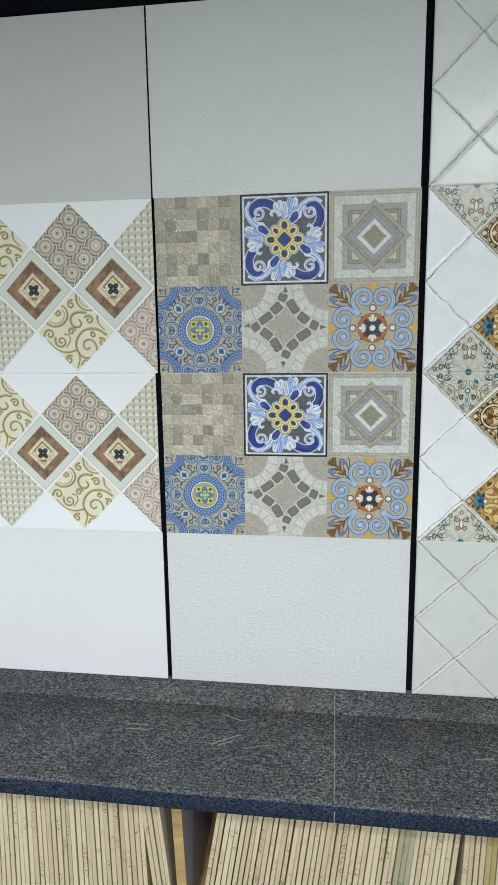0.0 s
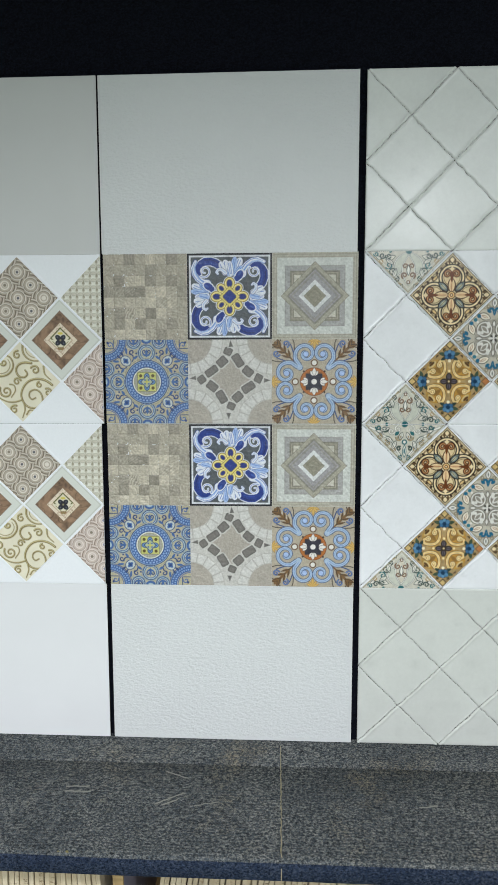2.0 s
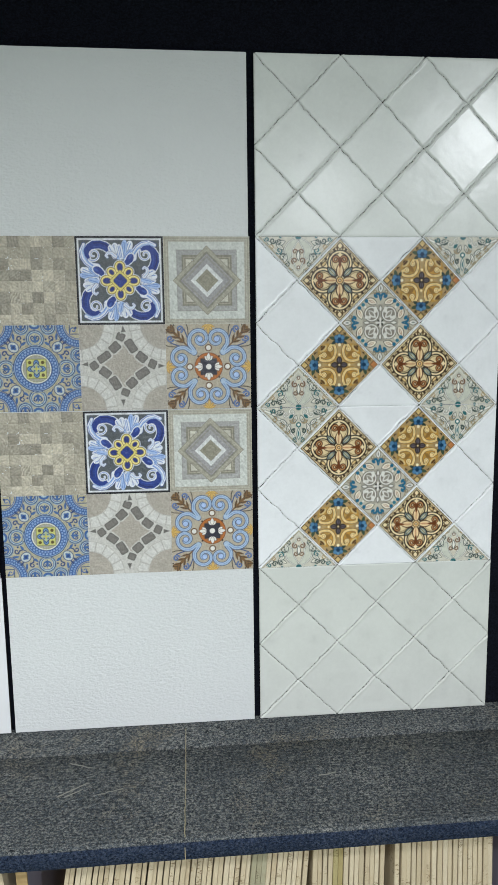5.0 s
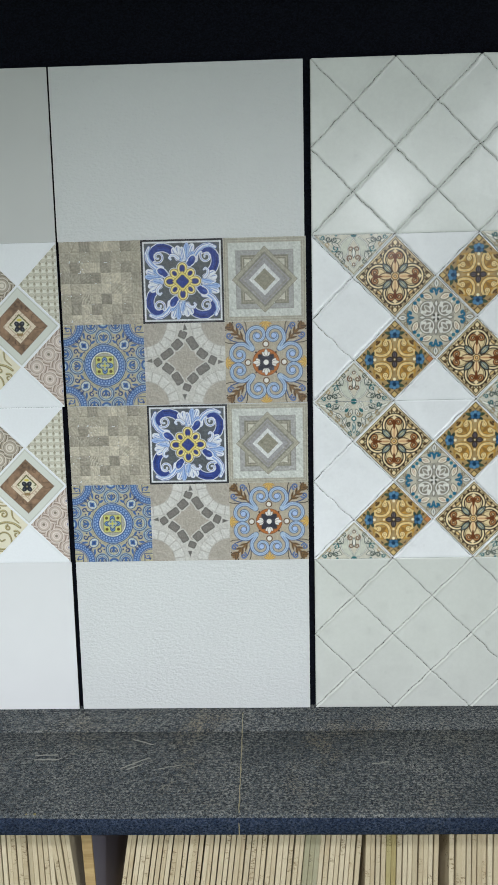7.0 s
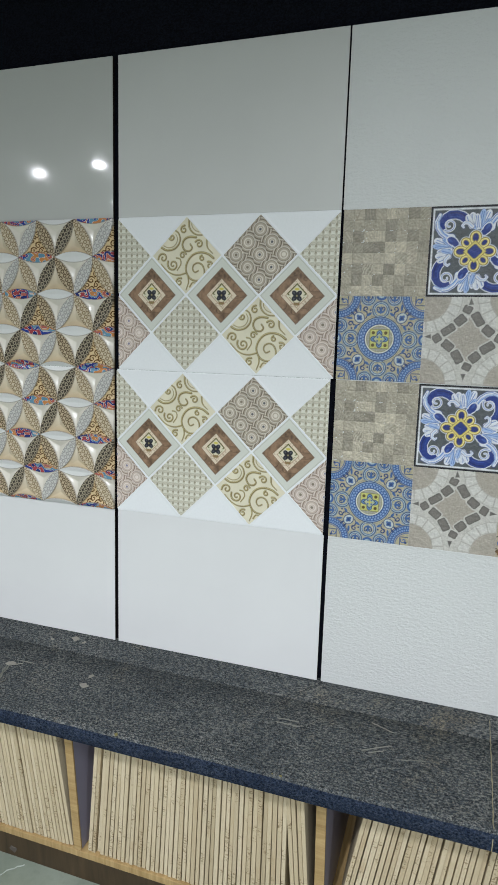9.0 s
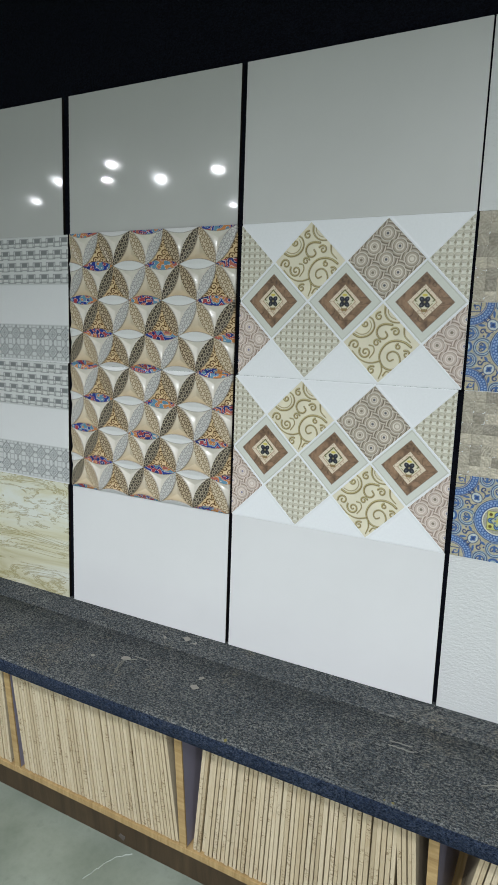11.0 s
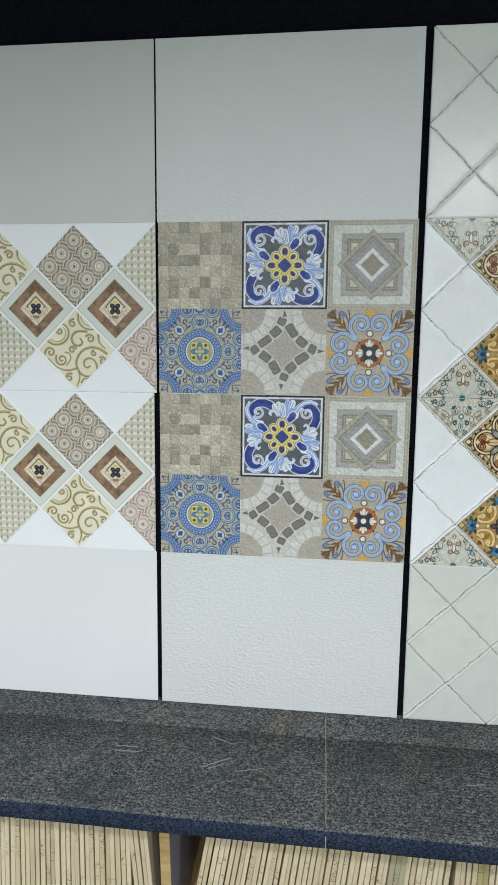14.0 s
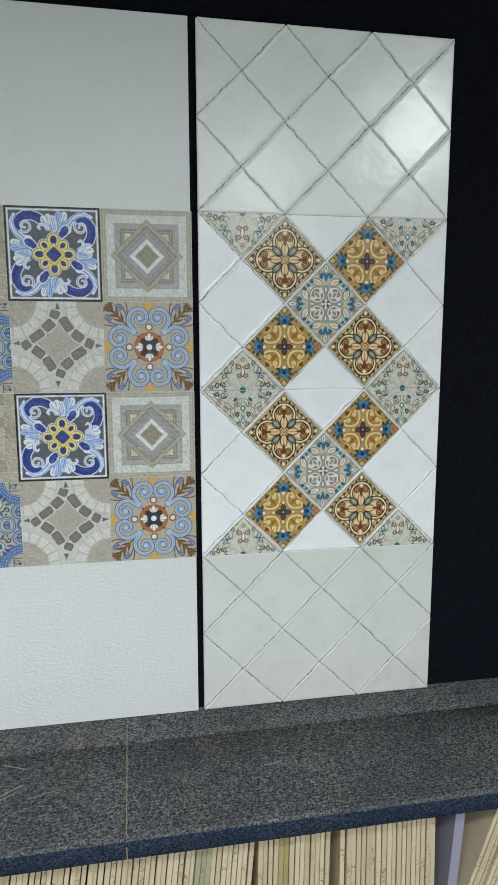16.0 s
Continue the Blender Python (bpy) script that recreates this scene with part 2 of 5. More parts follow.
top = part("carpet_top", shelf_bm(-2.3, 2.0), M_carpet, bench, "worn charcoal ribbed carpet with a navy front edge", B0)
top.data.materials.append(M_carpet_edge)
SHELF_B = -0.385
part("bottom_board", box_bm(-2.3, 2.0, -0.192, 0.4, SHELF_B - 0.016, SHELF_B, 0.001), M_edgeband_h, bench, "ochre board edge", B0)
part("plinth", box_bm(-2.3, 2.0, -0.188, -0.17, FLOOR, SHELF_B - 0.0165, 0.001), M_kick, bench, "dark brown plinth board", B0)
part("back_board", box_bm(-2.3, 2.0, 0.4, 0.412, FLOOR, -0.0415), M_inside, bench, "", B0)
for x in (-0.966, -0.468, 0.048, 0.893, 1.42, -1.48):
    d = part("divider", box_bm(x - 0.0085, x + 0.0085, -0.186, 0.398, SHELF_B + 0.0005, -0.0412, 0.0006), M_laminate, bench, "lavender-grey laminate divider", B0)
    part("edge_band", box_bm(x - 0.009, x + 0.009, -0.191, -0.1865, SHELF_B + 0.0005, -0.0412, 0.0008), M_laminate if x > 0.8 and x < 1 else M_edgeband, d, "lavender-grey edge band" if x > 0.8 and x < 1 else "ochre edge band")

# ---- stored tiles standing on edge in the bays ----
rng = random.Random(4)
TH = [0.0072, 0.0078, 0.0084, 0.0076]
stored = []
for th in TH:
    bm = box_bm(-th / 2, th / 2, 0.0, 0.45, 0.0, 0.298, 0.0007, 1)
    stored.append(mesh_of("stored_tile", bm, M_biscuit))
grey = mesh_of("stored_tile", box_bm(-TH[2] / 2, TH[2] / 2, 0.0, 0.45, 0.0, 0.298, 0.0007, 1), M_biscuit_grey)
olive = mesh_of("stored_tile", box_bm(-TH[2] / 2, TH[2] / 2, 0.0, 0.45, 0.0, 0.298, 0.0007, 1), M_biscuit_olive)


def stack(x, x_end, lean0, lean1, skip=()):
    """Tiles side by side from x on, their lean in degrees (top towards +x) going from lean0 to lean1."""
    start = x
    while True:
        f = (x - start) / max(0.01, x_end - start)
        lean = lean0 + (lean1 - lean0) * f
        i = rng.randrange(4)
        step = TH[i] / math.cos(radians(lean)) + 0.0013 + 0.298 * max(0.0, radians(lean0 - lean1)) * TH[i] / max(0.01, x_end - start)
        if x + step > x_end:
            break
        y = -0.188 + rng.uniform(0, 0.0022) + (0.005 if rng.random() < 0.05 else 0)
        odd = "grey" if 0.405 < x < 0.432 else "olive-tan" if 0.566 < x < 0.583 else ""
        ob = new("stored_tile", {"": stored[i], "grey": grey, "olive-tan": olive}[odd])
        lift = TH[i] / 2 * abs(math.sin(radians(lean)))
        ob.matrix_world = pose(x + step / 2, y, SHELF_B + 0.0006 + lift, 0, lean + rng.uniform(-0.25, 0.25), 0)
        tagged(ob, "unglazed %s ceramic tile stored on edge" % (odd or "buff"), "stored tile", "stored tiles under the bench")
        x += step


stack(-1.46, -0.985, 5, 1)
stack(-0.945, -0.4775, -1.5, -4)
stack(-0.447, -0.012, 7.6, 1.0)
stack(-0.004, 0.036, -3, -3)
stack(0.072, 0.52, 10.0, 2.5)
stack(0.530, 0.672, 0.0, -1.5)
stack(0.684, 0.872, -2.0, -4.5)
stack(0.906, 1.40, 13, 5)


# ---- printed and pressed tile faces ----
def rgb(*c):
    return np.array(lin(*c))


class Art:
    """A fine grid of colours and heights on a tile face, in millimetres round its middle."""

    def __init__(self, w, h, base, step=1.0, seed=0):
        self.w, self.h = w, h
        self.nx, self.ny = int(round(w / step)) + 1, int(round(h / step)) + 1
        self.x, self.y = np.meshgrid(np.linspace(-w / 2, w / 2, self.nx), np.linspace(-h / 2, h / 2, self.ny))
        self.c = np.ones((self.ny, self.nx, 3)) * rgb(*base)
        self.z = np.zeros((self.ny, self.nx))
        self.rs = np.random.RandomState(seed)

    def fill(self, d, colour, soft=1.0, amount=1.0):
        a = (np.clip(0.5 - d / soft, 0, 1) * amount)[..., None]
        self.c = self.c * (1 - a) + (rgb(*colour) if isinstance(colour, tuple) else colour) * a
        return self

    def line(self, d, width, colour, amount=1.0):
        return self.fill(np.abs(d) - width / 2, colour, 1.0, amount)

    def cloud(self, cell, amount):
        """Soft blotches, cell millimetres across."""
        n = smooth_noise(self.rs, self.x, self.y, cell)
        self.c *= (1 + amount * n)[..., None]
        return self

    def wrap(self, side=2.4, ends=0.5):
        """Bend the outermost ring back, so that the face closes at its rim."""
        for s in (np.s_[0, :], np.s_[-1, :]):
            self.z[s] -= ends
        for s in (np.s_[:, 0], np.s_[:, -1]):
            self.z[s] = -side
        return self

    def mesh(self, name, material, m=None, keep=None):
        """keep: where a face is kept, as a mask on the grid."""
        v = np.stack([self.x, -self.z, self.y], -1).reshape(-1, 3) / 1000
        i = np.arange(self.nx * self.ny).reshape(self.ny, self.nx)
        q = np.stack([i[:-1, :-1], i[:-1, 1:], i[1:, 1:], i[1:, :-1]], -1)
        if keep is not None:
            q = q[keep[:-1, :-1] & keep[1:, 1:] & keep[1:, :-1] & keep[:-1, 1:]]
        q = q.reshape(-1, 4)
        used, inv = np.unique(q, return_inverse=True)
        q, v, c = inv.reshape(-1, 4), v[used], self.c.reshape(-1, 3)[used]
        if m is not None:
            v = v @ np.array(m.to_3x3()).T
        me = bpy.data.meshes.new(name)
        me.vertices.add(len(v)), me.loops.add(q.size), me.polygons.add(len(q))
        me.vertices.foreach_set("co", v.ravel())
        me.loops.foreach_set("vertex_index", q.ravel().astype(np.int32))
        me.polygons.foreach_set("loop_start", np.arange(0, q.size, 4, dtype=np.int32))
        me.polygons.foreach_set("use_smooth", np.ones(len(q), bool))
        me.update(calc_edges=True)
        at = me.color_attributes.new("print", "FLOAT_COLOR", "POINT")
        at.data.foreach_set("color", np.concatenate([np.clip(c, 0, 1), np.ones((len(c), 1))], 1).astype(np.float32).ravel())
        me.materials.append(material)
        return me


def smooth_noise(rs, x, y, cell):
    u, v = (x - x.min()) / cell, (y - y.min()) / cell
    g = rs.uniform(-1, 1, (int(v.max()) + 3, int(u.max()) + 3))
    a, b = u.astype(int), v.astype(int)
    f, h = u - a, v - b
    f, h = f * f * (3 - 2 * f), h * h * (3 - 2 * h)
    return (g[b, a] * (1 - f) + g[b, a + 1] * f) * (1 - h) + (g[b + 1, a] * (1 - f) + g[b + 1, a + 1] * f) * h


def circ(x, y, r, cx=0.0, cy=0.0):
    return np.hypot(x - cx, y - cy) - r


def box(x, y, a, b=None):
    return np.maximum(np.abs(x) - a, np.abs(y) - (a if b is None else b))


def rhomb(x, y, r):
    return (np.abs(x) + np.abs(y) - r) * 0.7071


def turn(x, y, deg, cx=0.0, cy=0.0):
    """The grid seen from an axis system at cx, cy that is turned by deg."""
    c, s = math.cos(radians(deg)), math.sin(radians(deg))
    return (x - cx) * c + (y - cy) * s, -(x - cx) * s + (y - cy) * c


def oval(x, y, a, b):
    return (np.hypot(x / a, y / b) - 1) * min(a, b)


def leaf(x, y, l, w):
    """A leaf along x from 0 to l, w wide."""
    t = np.clip(x / l, 0, 1)
    return np.maximum(np.abs(y) - w / 2 * np.sin(math.pi * t) ** 0.8, np.abs(x - l / 2) - l / 2)


def lobe(x, y, l, w):
    """A leaf from 0 to l that is widest and round near its tip."""
    t = np.clip(x / l, 0, 1)
    return np.maximum(np.abs(y) - w / 2 * np.sqrt(np.clip(1 - ((t - 0.66) / np.where(t > 0.66, 0.34, 0.85)) ** 2, 0, 1)), np.abs(x - l / 2) - l / 2)


def vesica(x, y, l, w):
    """Two arcs that meet at x = 0 and x = l."""
    r = (l * l / 4 + w * w / 4) / w
    return np.hypot(x - l / 2, np.abs(y) + r - w / 2) - r


def stroke(x, y, pts, w0, w1):
    """Distance to a line through pts that tapers from w0 to w1."""
    best = np.full(x.shape, 1e9)
    n = len(pts) - 1
    for k in range(n):
        (ax, ay), (bx, by) = pts[k], pts[k + 1]
        dx, dy = bx - ax, by - ay
        t = np.clip(((x - ax) * dx + (y - ay) * dy) / (dx * dx + dy * dy + 1e-9), 0, 1)
        w = w0 + (w1 - w0) * (k + t) / n
        best = np.minimum(best, np.hypot(x - ax - t * dx, y - ay - t * dy) - w / 2)
    return best


def curl(cx, cy, r0, r1, a0, a1, n=26):
    """Points of a spiral from radius r0 at a0 degrees to r1 at a1."""
    out = []
    for k in range(n + 1):
        f = k / n
        r, a = r0 + (r1 - r0) * f ** 0.8, radians(a0 + (a1 - a0) * f)
        out.append((cx + r * math.cos(a), cy + r * math.sin(a)))
    return out


def bend(pts, n=4):
    """A smooth line through pts."""
    q = [pts[0], *pts, pts[-1]]
    out = []
    for a, b, c, d in zip(q, q[1:], q[2:], q[3:]):
        for k in range(n):
            t = k / n
            out.append(tuple(0.5 * (2 * b[i] + (c[i] - a[i]) * t + (2 * a[i] - 5 * b[i] + 4 * c[i] - d[i]) * t * t + (3 * b[i] - a[i] - 3 * c[i] + d[i]) * t ** 3) for i in (0, 1)))
    return out + [pts[-1]]


def fold8(x, y):
    x, y = np.abs(x), np.abs(y)
    return np.maximum(x, y), np.minimum(x, y)


FINE = 0.9  # millimetres between the points of a printed square


# -- the six squares of the patchwork tile
def art_stone():
    a = Art(150, 150, (178, 171, 154), FINE, 3)
    rs, cell = a.rs, 150 / 8
    ix, iy = np.clip(((a.x + 75) / cell).astype(int), 0, 7), np.clip(((75 - a.y) / cell).astype(int), 0, 7)
    # tone of each block, rows from the top: d dark, l light, s streaked
    rows = ["..d.l.d.", "....d...", ".dlld.d.", "ddddll.d", "l.lll.l.", ".dslDl..", ".dld..d.", ".lll.d.."]
    step = {"d": -0.17, "D": -0.24, "l": 0.15, "s": 0.05, ".": 0.0}
    tone = np.array([[step[c] for c in r.ljust(8, ".")[:8]] for r in rows]) + rs.uniform(-0.05, 0.05, (8, 8))
    a.c *= (1.03 + 1.5 * tone[iy, ix])[..., None]
    # saw marks of their own direction on each block
    ang = rs.uniform(0, math.pi, (8, 8))[iy, ix]
    t = a.x * np.cos(ang) + a.y * np.sin(ang) + 2.5 * smooth_noise(rs, a.x, a.y, 11)
    a.c *= (1 + (0.04 + 0.07 * rs.uniform(0, 1, (8, 8))[iy, ix]) * np.sin(t * 1.25))[..., None]
    zebra = (ix == 2) & (iy == 5)
    a.c *= np.where(zebra, 1 + 0.22 * np.sin((a.x - 0.6 * a.y + 2 * smooth_noise(rs, a.x, a.y, 9)) * 1.1), 1)[..., None]
    fx, fy = (a.x + 75) / cell % 1, (a.y + 75) / cell % 1
    edge = np.minimum(np.minimum(fx, 1 - fx), np.minimum(fy, 1 - fy)) * cell
    a.c *= (1 - 0.16 * np.clip(1 - edge / 1.1, 0, 1))[..., None]
    a.cloud(14, 0.07).cloud(5, 0.09).cloud(2.2, 0.10)
    crack = np.abs(smooth_noise(rs, a.x, a.y, 12)) * 12
    a.fill(crack - 0.3, (128, 118, 98), 1.2, 0.4)
    a.z = 0.6 * smooth_noise(rs, a.x, a.y, 6) + 0.5 * smooth_noise(rs, a.x, a.y, 2.8) - 0.5 * np.clip(1 - edge / 1.2, 0, 1)
    return a


def art_blue_scroll():
    a = Art(150, 150, (20, 22, 28), FINE, 5)
    x, y = a.x, a.y
    a.fill(box(x, y, 71.5), (228, 231, 235)).fill(box(x, y, 68.5), (84, 90, 94)).cloud(9, 0.14).cloud(3, 0.1)
    blue, deep, pale, white, mid = (30, 58, 138), (20, 38, 100), (172, 196, 234), (230, 234, 242), (84, 126, 198)
    for k in range(4):
        u, v = turn(x, y, 90 * k)
        p, q = -u, v
        # the thick hook in the corner and the curl inside it
        h1, h2 = [(17, 53), (24, 58), (33, 61), (43, 60.5)], [(43, 60.5), (50, 57.5), (55, 51.5), (55.5, 44.5), (52, 37)]
        for pts, w0, w1 in ((h1, 14, 14), (h2, 14, 6)):
            a.fill(stroke(p, q, pts, w0 + 2.6, w1 + 2.0), white)
        plume = [(60, 61), (64.5, 50), (62.5, 40), (56, 31), (47, 24.5), (39, 23)]
        a.fill(stroke(p, q, plume, 6, 13) - 0.8, (60, 80, 140)).fill(stroke(p, q, plume, 5, 12.5), white)
        a.fill(stroke(p + 2.4, q, plume, 1.8, 4.2), pale).fill(stroke(p - 1.6, q + 2.4, plume, 0.8, 1.8), mid).fill(stroke(p + 4.6, q + 1.0, plume, 0.6, 1.4), mid)
        for pts, w0, w1 in ((h1, 13.5, 13.5), (h2, 13.5, 5)):
            a.fill(stroke(p, q, pts, w0, w1), blue)
        a.fill(stroke(p, q - 3.0, h1, 2.0, 2.0), deep).fill(stroke(p, q + 3.0, h1[1:], 1.4, 1.4), (52, 84, 166))
        tip = curl(43.5, 44.3, 11.5, 2.8, -50, -460)
        a.fill(stroke(p, q, tip, 4.4, 3.4), white).fill(stroke(p, q, tip, 1.2, 0.6), mid)
        # a heart-shaped bud with lobed leaves behind it
        for cx, cy, l, w, deg, c in ((37, 7, 33, 13, 24, white), (38, 6, 31, 10, 7, pale), (36, 4, 26, 9, -10, white), (36, 8, 22, 8, 40, pale)):
            r, t = turn(p, q, deg, cx, cy)
            a.fill(lobe(r, t, l, w) - 0.4, (70, 92, 150)).fill(lobe(r, t, l, w), c)
            for s in (-0.2, 0.1):
                a.line(np.maximum(np.abs(t - w * s), np.abs(r - l * 0.5) - l * 0.36), 1.2, mid)
        bud = np.minimum(oval(*turn(p, q, 30, 37, 17.5), 9, 6), circ(p, q, 5.0, 31.5, 13))
        a.fill(bud - 1.6, white).fill(bud, blue).fill(oval(*turn(p, q, 30, 41, 18.5), 5, 2), (60, 92, 172))
        # a white plume that curls over
        for cx, cy, l, w, deg, c in ((5, 37, 27, 12, 84, white), (7, 38, 24, 10, 66, white), (2, 36, 19, 8, 104, pale)):
            r, t = turn(p, q, deg, cx, cy)
            a.fill(lobe(r, t, l, w) - 0.4, (70, 92, 150)).fill(lobe(r, t, l, w), c).line(np.maximum(np.abs(t + w * 0.12), np.abs(r - l * 0.5) - l * 0.36), 1.2, mid)
        hookp = [(7, 41), (13, 46.5), (19.5, 47), (23, 42.5), (20.5, 39.5)]
        a.fill(stroke(p, q, hookp, 7.6, 4.8), (58, 78, 140)).fill(stroke(p, q, hookp, 6.2, 3.4), white).fill(stroke(p, q, hookp, 1.4, 0.6), pale)
    # the flower
    x, y = x / 0.88, y / 0.88
    yel, ol = (226, 212, 122), (160, 138, 58)
    petals = [(0, 25.5, 12.6, 10.6), (45, 22.5, 10.5, 9.0)]
    for deg, far, l, w in petals:
        for k in range(4):
            u, v = turn(x, y, 90 * k + deg)
            a.fill(oval(u - far, v, l + 2.2, w + 2.2), (216, 222, 236)).fill(oval(u - far, v, l + 0.8, w + 0.8), ol)
    for deg, far, l, w in petals[::-1]:
        for k in range(4):
            u, v = turn(x, y, 90 * k + deg)
            a.fill(oval(u - far, v, l, w), ol).fill(oval(u - far, v, l - 1.0, w - 1.0), yel).line(oval(u - far, v, l - 2.4, w - 2.4), 1.2, (244, 232, 168))
            a.fill(oval(u - far - 0.5, v, l - 4.2, w - 4.4), ol).fill(oval(u - far - 0.5, v, l - 5.0, w - 5.2), (34, 52, 128))
    a.fill(rhomb(x, y, 21.5), ol).fill(rhomb(x, y, 20), yel).fill(np.maximum(rhomb(x, y, 15.5), circ(x, y, 13.6)), (110, 96, 60)).fill(np.maximum(rhomb(x, y, 14), circ(x, y, 12.4)), (36, 60, 140))
    a.cloud(3, 0.06)
    a.z = 0.15 * smooth_noise(a.rs, a.x, a.y, 5)
    return a


def art_grey_star():
    a = Art(150, 150, (184, 180, 164), FINE, 7)
    x, y = a.x, a.y
    X, Y = np.abs(x), np.abs(y)
    s = X + Y
    a.line(box(x, y, 72), 1.4, (160, 156, 140)).line(box(x, y, 67.5), 1.4, (164, 160, 146))
    a.fill(box(x, y, 66), (208, 211, 204)).fill(box(x, y, 52), (170, 169, 166)).line(box(x, y, 52), 1.2, (150, 148, 142))
    corner = 57 - s
    a.fill(np.maximum(box(x, y, 43.5), corner), (138, 134, 118)).fill(np.maximum(box(x, y, 40.5), corner), (172, 168, 150)).fill(np.maximum(box(x, y, 39), corner), (140, 136, 118))
    a.fill(np.maximum(box(x, y, 36.5), corner), (206, 203, 188)).line(np.maximum(np.abs(box(x, y, 31)), 62 - s), 1.0, (176, 172, 152))
    a.fill(rhomb(x, y, 60), (146, 142, 128)).fill(rhomb(x, y, 58.5), (172, 168, 150)).fill(rhomb(x, y, 50), (140, 137, 124)).fill(rhomb(x, y, 46), (162, 160, 160))
    a.line(rhomb(x, y, 41), 3.2, (148, 144, 132), 0.6)
    a.fill(rhomb(x, y, 28.5), (222, 224, 222)).fill(rhomb(x, y, 20), (150, 146, 128)).line(rhomb(x, y, 13), 1.0, (136, 132, 112))
    a.cloud(10, 0.06).cloud(3, 0.10).cloud(1.5, 0.08)
    a.z = 0.55 * smooth_noise(a.rs, x, y, 3.4) - 0.6 * np.clip(1 - np.abs(rhomb(x, y, 59)) / 1.6, 0, 1)
    return a


def art_blue_medallion():
    tan = (184, 177, 148)
    a = Art(150, 150, tan, FINE, 9)
    x, y = a.x, a.y
    X, Y = np.abs(x), np.abs(y)
    U, V = fold8(x, y)
    blue, deep, pale, yel = (60, 100, 158), (40, 68, 118), (176, 196, 202), (206, 206, 122)
    r, th = np.hypot(x, y), np.arctan2(y, x)
    a.cloud(8, 0.07)
    # corner wheels
    rc, tc = np.hypot(X - 75, Y - 75), np.arctan2(75 - Y, 75 - X)
    a.fill(np.abs(rc - 32) - 6.2, blue).line(rc - 39.5, 1.3, deep).line(rc - 24, 1.4, blue).line(rc - 43, 1.0, (150, 160, 160))
    for k, ph in ((34.5, 0.0), (29.5, 0.5)):
        a.fill(np.maximum(np.abs(rc - k) - 1.5, (np.abs((tc * 11 / math.pi * 2 + ph) % 1 - 0.5) - 0.30) * 6), (138, 166, 206))
    a.line(box(X - 68, Y - 68, 8.5), 1.5, deep).fill(stroke(X, Y, curl(66, 66, 6, 1.4, 200, -160, 14), 2.0, 1.6), blue).fill(circ(X, Y, 2.2, 70, 70), deep)
    # roundels on the axes, smaller ones along the edges
    for cx, cy, rr in ((72, 23, 12.5), (51.5, 0, 15.0)):
        d = circ(U, V, 0, cx, cy)
        a.fill(d - rr - 1.6, (150, 164, 170)).fill(d - rr, deep).fill(d - rr + 1.6, pale).fill(d - rr + 3.2, blue).fill(d - rr + 4.6, (184, 184, 160))
        u, v = U - cx, np.abs(V - cy)
        a.fill(stroke(u, v, curl(2.5, 4.0, 3.6, 1.0, 150, -170, 12), 2.2, 1.6), deep).fill(leaf(u + 8, v, 15, 4.6), blue).fill(leaf(*turn(u, v, 55, -6, 0), 9, 3.2), blue)
    a.fill(oval(U - 74, V, 6, 9), blue).fill(oval(U - 75, V, 3, 5), pale)
    # white ovals on the diagonals, dark tendrils round them
    p, q = (X + Y) * 0.7071, (X - Y) * 0.7071
    a.fill(oval(p - 53, q, 10.6, 9.2), deep).fill(oval(p - 53, q, 9.2, 7.8), (196, 206, 204)).fill(np.minimum(oval(p - 53, q, 6.4, 3.2), oval(p - 53, q, 3.2, 5.4)), blue).fill(circ(p, q, 2.4, 53, 0), deep)
    w = np.abs(q)
    a.fill(stroke(p, w, [(44, 7), (46, 13), (51, 16), (56, 15)], 1.6, 2.6), deep).fill(stroke(p, w, curl(56, 19, 5, 1.6, -90, 200, 14), 2.6, 1.8), deep)
    a.fill(leaf(*turn(p, w, 100, 46, 11), 11, 4.6), blue).fill(leaf(*turn(p, w, 40, 60, 9), 13, 4.2), blue).fill(leaf(*turn(p, w, 10, 62, 3), 10, 3.6), deep).fill(circ(p, w, 1.7, 49, 23), deep)
    for rr in (50, 63):
        a.fill(np.maximum(np.abs(r - rr) - 0.9, 24 - np.abs(q)) + np.where(V < 17, 99, 0), (120, 150, 186), 1.0, 0.8)
    # the wheel
    a.line(r - 42, 1.2, (158, 160, 140)).fill(r - 39.5, deep).fill(r - 38.0, (150, 176, 208)).fill(r - 36.8, blue)
    for k, ph in ((33.6, 0.0), (29.4, 0.5)):
        a.fill(np.maximum(np.abs(r - k) - 1.5, (np.abs((th * 17 / math.pi + ph) % 1 - 0.5) - 0.30) * 6), (142, 170, 212))
    a.fill(r - 26.8, deep).fill(r - 25.6, (222, 224, 214)).fill(r - 23.6, (160, 160, 120)).fill(r - 22.4, (168, 168, 156))
    a.fill(box(x, y, 17.4), (110, 112, 62)).fill(box(x, y, 16.4), yel)
    a.fill(circ(X, Y, 3.0, 11, 11), (92, 78, 36))
    for k in range(4):
        u, v = turn(x, y, 90 * k)
        a.fill(oval(u - 9.5, v, 6.5, 5.2), deep).fill(oval(u - 9.5, v, 5.0, 3.8), (110, 150, 200)).fill(oval(u - 10, v, 2.4, 1.5), deep)
    a.fill(box(p, q, 8.6), deep).fill(box(*turn(x, y, 45), 7.2), (176, 190, 160)).fill(np.minimum(box(x, y, 4.6, 1.1), box(x, y, 1.1, 4.6)), (196, 190, 84)).fill(circ(X, Y, 1.5, 3.4, 3.4), blue)
    a.z = 0.15 * smooth_noise(a.rs, x, y, 4)
    return a.cloud(2.4, 0.10)


